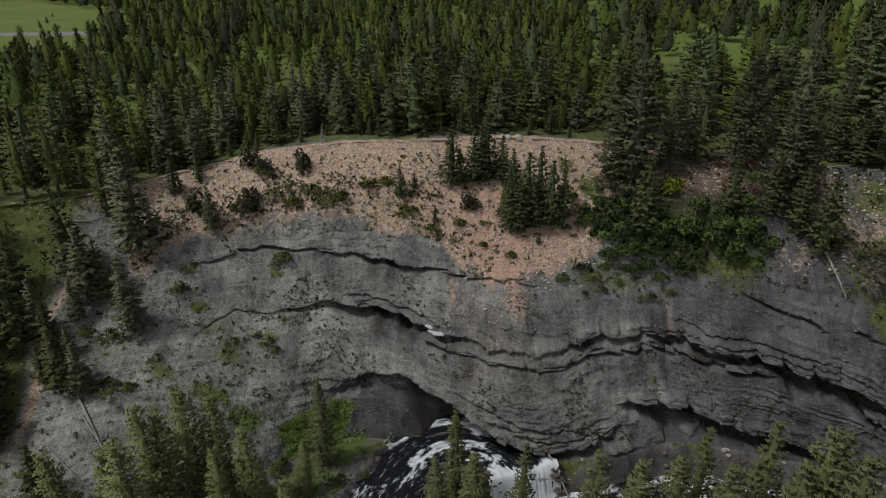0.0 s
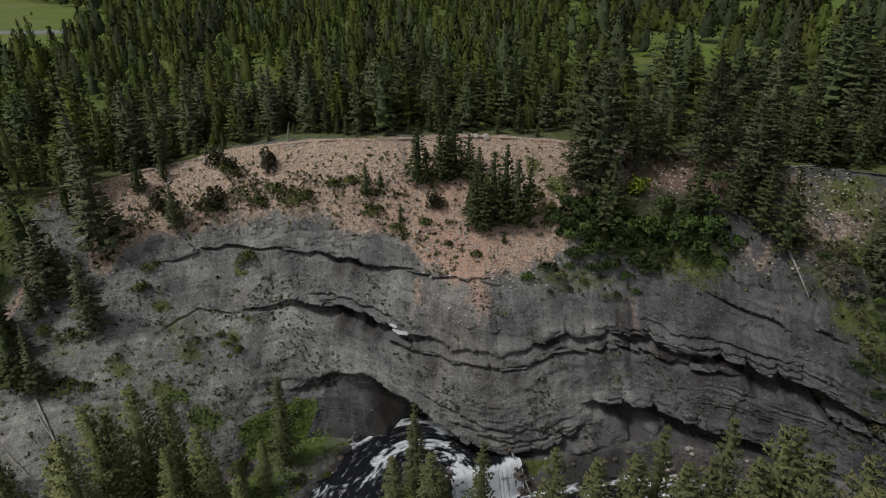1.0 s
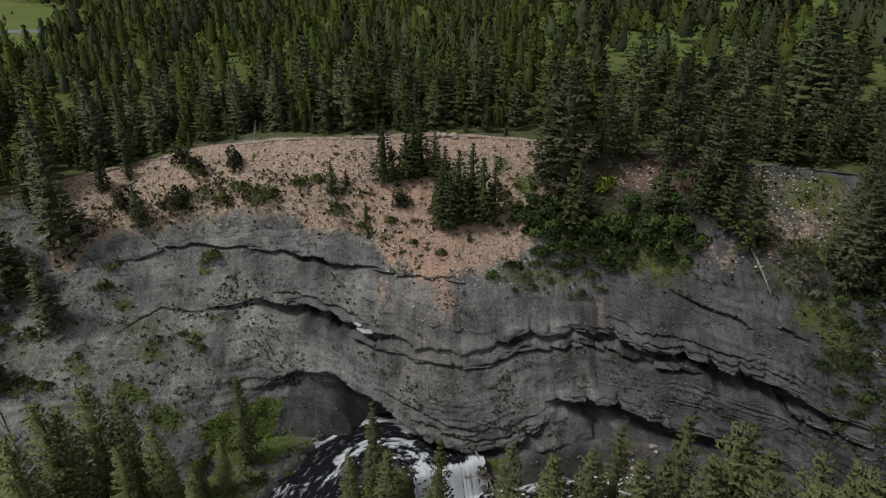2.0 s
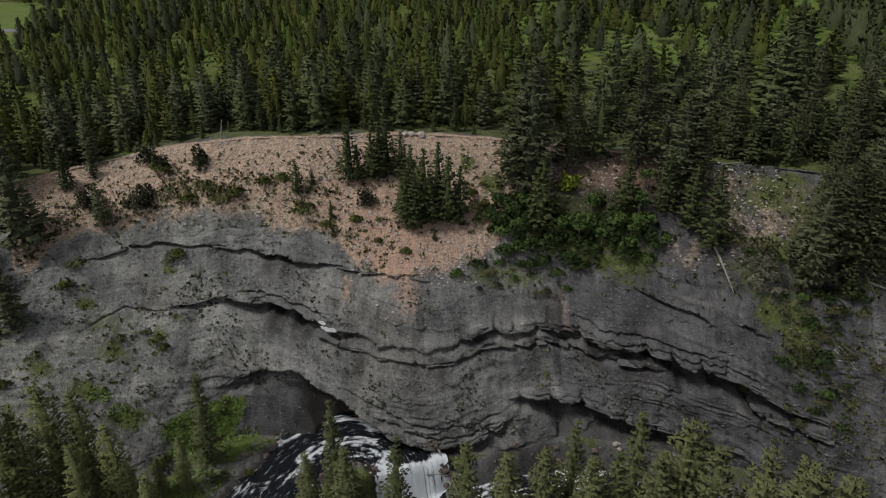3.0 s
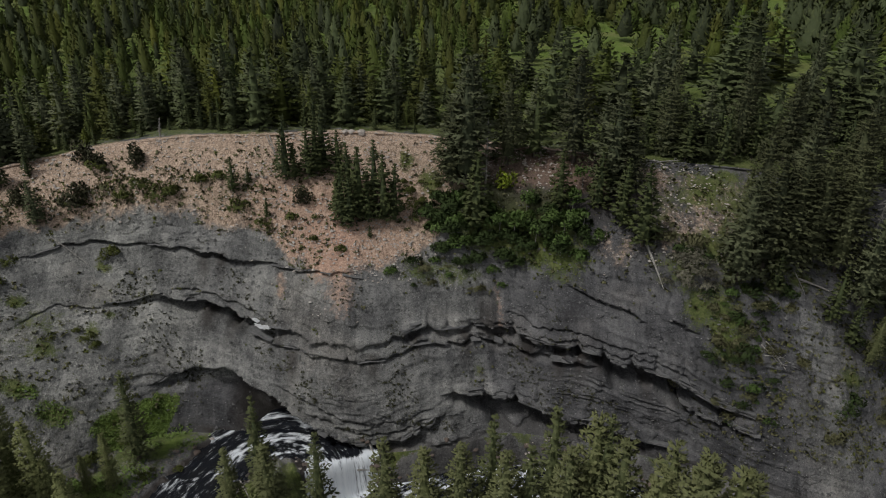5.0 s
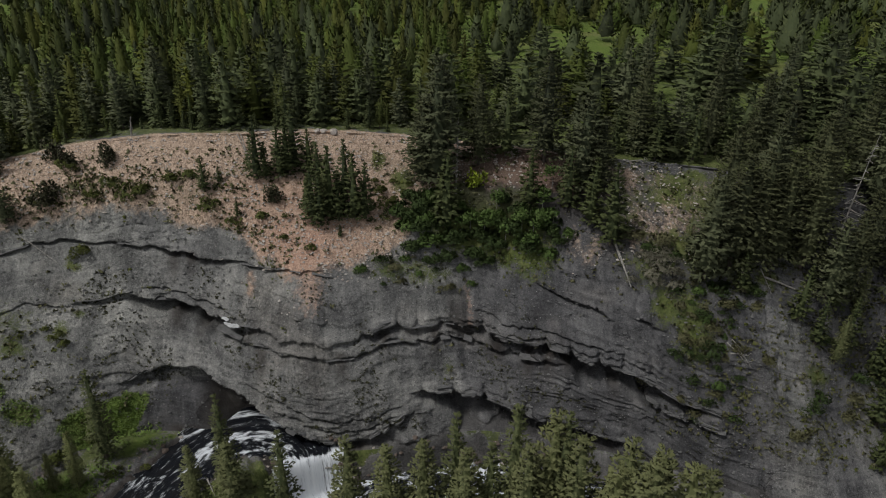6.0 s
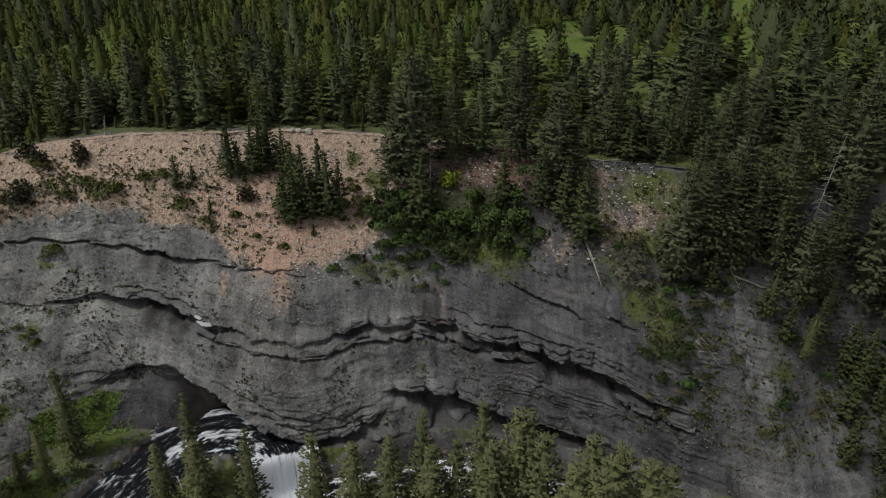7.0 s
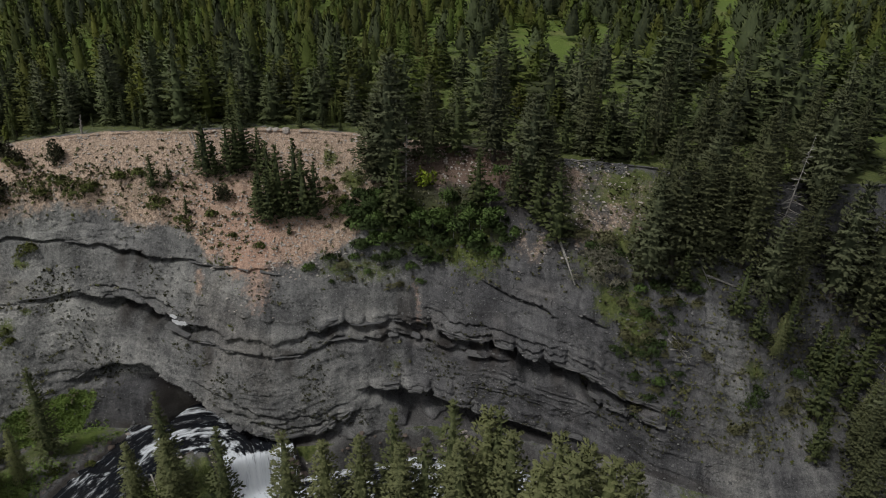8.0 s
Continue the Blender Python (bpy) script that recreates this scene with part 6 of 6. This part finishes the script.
scatter_things([boulder("river_boulder", "dark wet boulder at the river edge", 0.6, s, DARK_STONE) for s in (3, 5, 8)], river_spots(170, 5, (-0.9, 0.7)), "boulders at the river edge", 7, (0.4, 1.0))
scatter_things([boulder("pale_boulder", "pale fallen limestone block above the water", 0.45, s, PALE_STONE) for s in (11, 14)], river_spots(22, 6, (0.3, 1.2)) + [(36 + 0.5 * i % 4, 68.5 - 0.4 * (i % 7), 0.9) for i in range(16)], "fallen blocks above the water", 8, (0.4, 1.1))


RIM_BLOCKS = [(9.2 + 1.45 * k + 0.5 * math.sin(5 * k), float(np.interp(9.2 + 1.45 * k, FINE, TABLE[0, 0])) + 0.25 * math.sin(3 * k), 0.5 + 0.25 * math.sin(7 * k)) for k in range(11)] + [(-37 + 0.9 * k, float(np.interp(-37 + 0.9 * k, FINE, TABLE[0, 0])) - 0.8 - 0.5 * math.sin(4 * k), 0.9 + 0.35 * math.sin(3 * k)) for k in range(10)]
scatter_things([boulder("rim_block", "weathered pale grey rock at the rim of the scree", 0.7, s, PALE_STONE) for s in (21, 24, 27)], RIM_BLOCKS, "rocks along the rim", 11, (0.3, 0.75))


# ---- dead wood ----
def rod(verts, faces, a, b, ra, rb, sides=6):
    a, b = Vector(a), Vector(b)
    axis = (b - a).normalized()
    side = axis.orthogonal().normalized()
    other = axis.cross(side)
    base = len(verts)
    for c, r in ((a, ra), (b, rb)):
        for s in range(sides):
            t = 6.283 * s / sides
            verts.append(c + (side * math.cos(t) + other * math.sin(t)) * r)
    for s in range(sides):
        faces.append((base + s, base + (s + 1) % sides, base + sides + (s + 1) % sides, base + sides + s))


def fallen_log(x0, y0, x1, y1, thick, label="bleached fallen tree trunk on the slope", stubs=5, raise_end=0.0):
    rng = random.Random(int(x0 * 10 + y0))
    a, b = Vector((x0, y0, float(land(x0, y0)) + thick * 0.7)), Vector((x1, y1, float(land(x1, y1)) + thick * 0.7 + raise_end))
    mid = (a + b) / 2
    low = float(land(mid.x, mid.y)) + thick * 0.5
    if mid.z < low:
        a.z += low - mid.z
        b.z += low - mid.z
    ob = tagged(new("fallen_log"), label, "log", "fallen logs")
    ob.location = a
    verts, faces = [], []
    n, sides = 7, 6
    axis = (b - a).normalized()
    side = axis.orthogonal().normalized()
    other = axis.cross(side)
    for k in range(n):
        f = k / (n - 1)
        c = a.lerp(b, f) - a + Vector((0, 0, 0.12 * math.sin(3.14 * f)))
        r = thick * (1 - 0.7 * f) * rng.uniform(0.9, 1.1)
        for i in range(sides):
            verts.append(c + (side * math.cos(6.283 * i / sides) + other * math.sin(6.283 * i / sides)) * r)
    for k in range(n - 1):
        for i in range(sides):
            p, q = k * sides + i, k * sides + (i + 1) % sides
            faces.append((p, q, q + sides, p + sides))
    part("trunk", mesh_of("trunk", verts, faces, DEAD_WOOD), ob)
    for _ in range(stubs):
        f = rng.uniform(0.3, 0.95)
        p = a.lerp(b, f) - a
        verts, faces = [], []
        rod(verts, faces, p, p + Vector((rng.uniform(-0.7, 0.7), rng.uniform(-0.7, 0.3), rng.uniform(0.1, 0.6))), thick * 0.3, 0.02, 4)
        part("branch", mesh_of("branch", verts, faces, DEAD_WOOD), ob)
    return ob


LOGS = [(53.5, 81.7, 55.2, 77, 0.22), (75, 78.1, 81.5, 76.9, 0.2), (-43.5, 61.8, -39, 56.9, 0.17), (-42.6, 60.2, -38.6, 56.8, 0.12), (-44.8, 56.5, -39.5, 53.5, 0.15), (-31, 83.8, -25.8, 82.2, 0.10), (69, 71.4, 71.2, 69.4, 0.14), (68.2, 70.6, 71, 70.4, 0.12), (68, 71.7, 70.5, 69.7, 0.12), (68.7, 71.9, 71.4, 70.0, 0.10), (-2.5, 97.2, -0.5, 94, 0.09), (-2, 97.3, -0.2, 93.4, 0.09), (57.5, 93.3, 61.2, 93.4, 0.12), (99.8, 78.6, 107, 75.6, 0.2), (-52, 80.1, -48, 81.7, 0.15), (14, 66.3, 17.6, 61.9, 0.16), (14.2, 61, 17, 62.9, 0.14), (12.6, 63.5, 16.5, 64.5, 0.12), (-1.8, 60.1, 0.3, 56.4, 0.13), (74.6, 79.2, 75.6, 76.6, 0.1)]
for row in LOGS:
    fallen_log(*row)


def snag(x, y, height, lean, turn, seed):
    """A dead standing tree with bare branches."""
    rng = random.Random(seed)
    ob = tagged(new("dead_tree"), "grey dead standing conifer with bare broken branches", "tree", "dead standing trees")
    ob.matrix_basis = Matrix.Translation((x, y, float(land(x, y)) - 0.2)) @ pose(0, 0, 0, 0, lean, turn)
    part("trunk", trunk_mesh("trunk", height, 0.16, DEAD_WOOD, 0.4), ob)
    for _ in range(46):
        f = rng.uniform(0.3, 0.97)
        a, ln = rng.uniform(0, 6.28), (1.05 - f) * height * 0.16 * rng.uniform(0.5, 1.2)
        p = Vector((0.4 * f * f, 0, height * f))
        verts, faces = [], []
        q = p + Vector((math.cos(a) * ln, math.sin(a) * ln, -0.12 * ln + rng.uniform(-0.2, 0.3)))
        rod(verts, faces, p, q, 0.06, 0.03, 4)
        rod(verts, faces, p.lerp(q, 0.6), q + Vector((math.sin(a), math.cos(a), 0.3)) * 0.25 * ln, 0.02, 0.008, 3)
        part("branch", mesh_of("branch", verts, faces, DEAD_WOOD), ob)


def snow_patch(x, y, z, length, turn):
    """A thin remnant of snow caught under a ledge."""
    bm = bmesh.new()
    bmesh.ops.create_icosphere(bm, subdivisions=3, radius=0.5)
    for v in bm.verts:
        k = 1 + 0.9 * noise.noise(v.co * 4.3 + Vector((x, 0, 0)))
        v.co = Vector((v.co.x * length * k, v.co.y * 0.45 * k, v.co.z * 0.22))
    me = bpy.data.meshes.new("snow_patch")
    bm.to_mesh(me)
    bm.free()
    me.materials.append(SNOW)
    ob = tagged(new("snow_patch"), "small dirty white patch of old snow under a ledge", "snow", "snow patches")
    # the nearest spot of the rock face
    spot = np.argmin((LAND["X"] - x) ** 2 + (LAND["Y"] - y) ** 2 + (LAND["Z"] - z) ** 2)
    ob.matrix_basis = Matrix.Translation((float(LAND["X"].flat[spot]), float(LAND["Y"].flat[spot]) - 0.08, float(LAND["Z"].flat[spot]) + 0.08)) @ pose(0, 0, 0, 35, 12, turn)
    part("snow", me, ob)


snow_patch(-1.4, 76.5, 11.8, 1.5, -25)
snow_patch(-1.9, 77.0, 12.7, 1.1, -25)
snow_patch(-0.2, 76.2, 11.2, 1.0, -20)
snag(87.0, 82.5, 19.0, 4, 10, 1)
snag(31.0, 91.0, 12.0, 2, 80, 2)
snag(97.0, 77.0, 9.0, 25, 200, 3)
snag(-18.8, 98.0, 3.2, 0, 0, 4)
snag(-38.5, 96.5, 6.0, -12, 40, 5)


# ---- railing of the lookout path ----
def railing(points):
    ob = tagged(new("railing"), "weathered log railing beside the rim path", "railing")
    ob.location = (points[0][0], points[0][1], float(land(*points[0])))
    o = ob.location
    for (x0, y0), (x1, y1) in zip(points[:-1], points[1:]):
        a, b = Vector((x0, y0, float(land(x0, y0)))) - o, Vector((x1, y1, float(land(x1, y1)))) - o
        for up in (0.55, 1.05):
            verts, faces = [], []
            rod(verts, faces, a + Vector((0, 0, up)), b + Vector((0, 0, up)), 0.06, 0.06)
            part("rail", mesh_of("rail", verts, faces, DEAD_WOOD), ob)
    for x, y in points:
        a = Vector((x, y, float(land(x, y)))) - o
        verts, faces = [], []
        rod(verts, faces, a - Vector((0, 0, 0.3)), a + Vector((0, 0, 1.15)), 0.08, 0.075)
        part("post", mesh_of("post", verts, faces, DEAD_WOOD), ob)


railing([(-67, 104), (-65.2, 105), (-64.4, 107), (-63.6, 109)])
railing([(-70.5, 97), (-68, 97.4), (-66, 97.2)])


# ---- road across the far meadow ----
def road():
    line = [(-260, 186), (-200, 197), (-160, 203), (-130, 206), (-108, 209), (-80, 218)]
    xs = np.linspace(-260, -80, 91)
    y = np.interp(xs, *zip(*line))
    y = np.convolve(np.pad(y, 6, mode="edge"), np.ones(13) / 13, "valid")
    cols = []
    for off in (-3.4, -3.0, 0, 3.0, 3.4):
        z = plateau(xs, y + off) + (0.16 if abs(off) < 3.2 else -0.25)
        cols.append(np.stack([xs, y + off, z], 1))
    return new("road", mesh_of("road", np.concatenate(cols), grid_faces(5, 91), ASPHALT, True))


tagged(road(), "pale grey asphalt road across the meadow", "road", kind="structure")
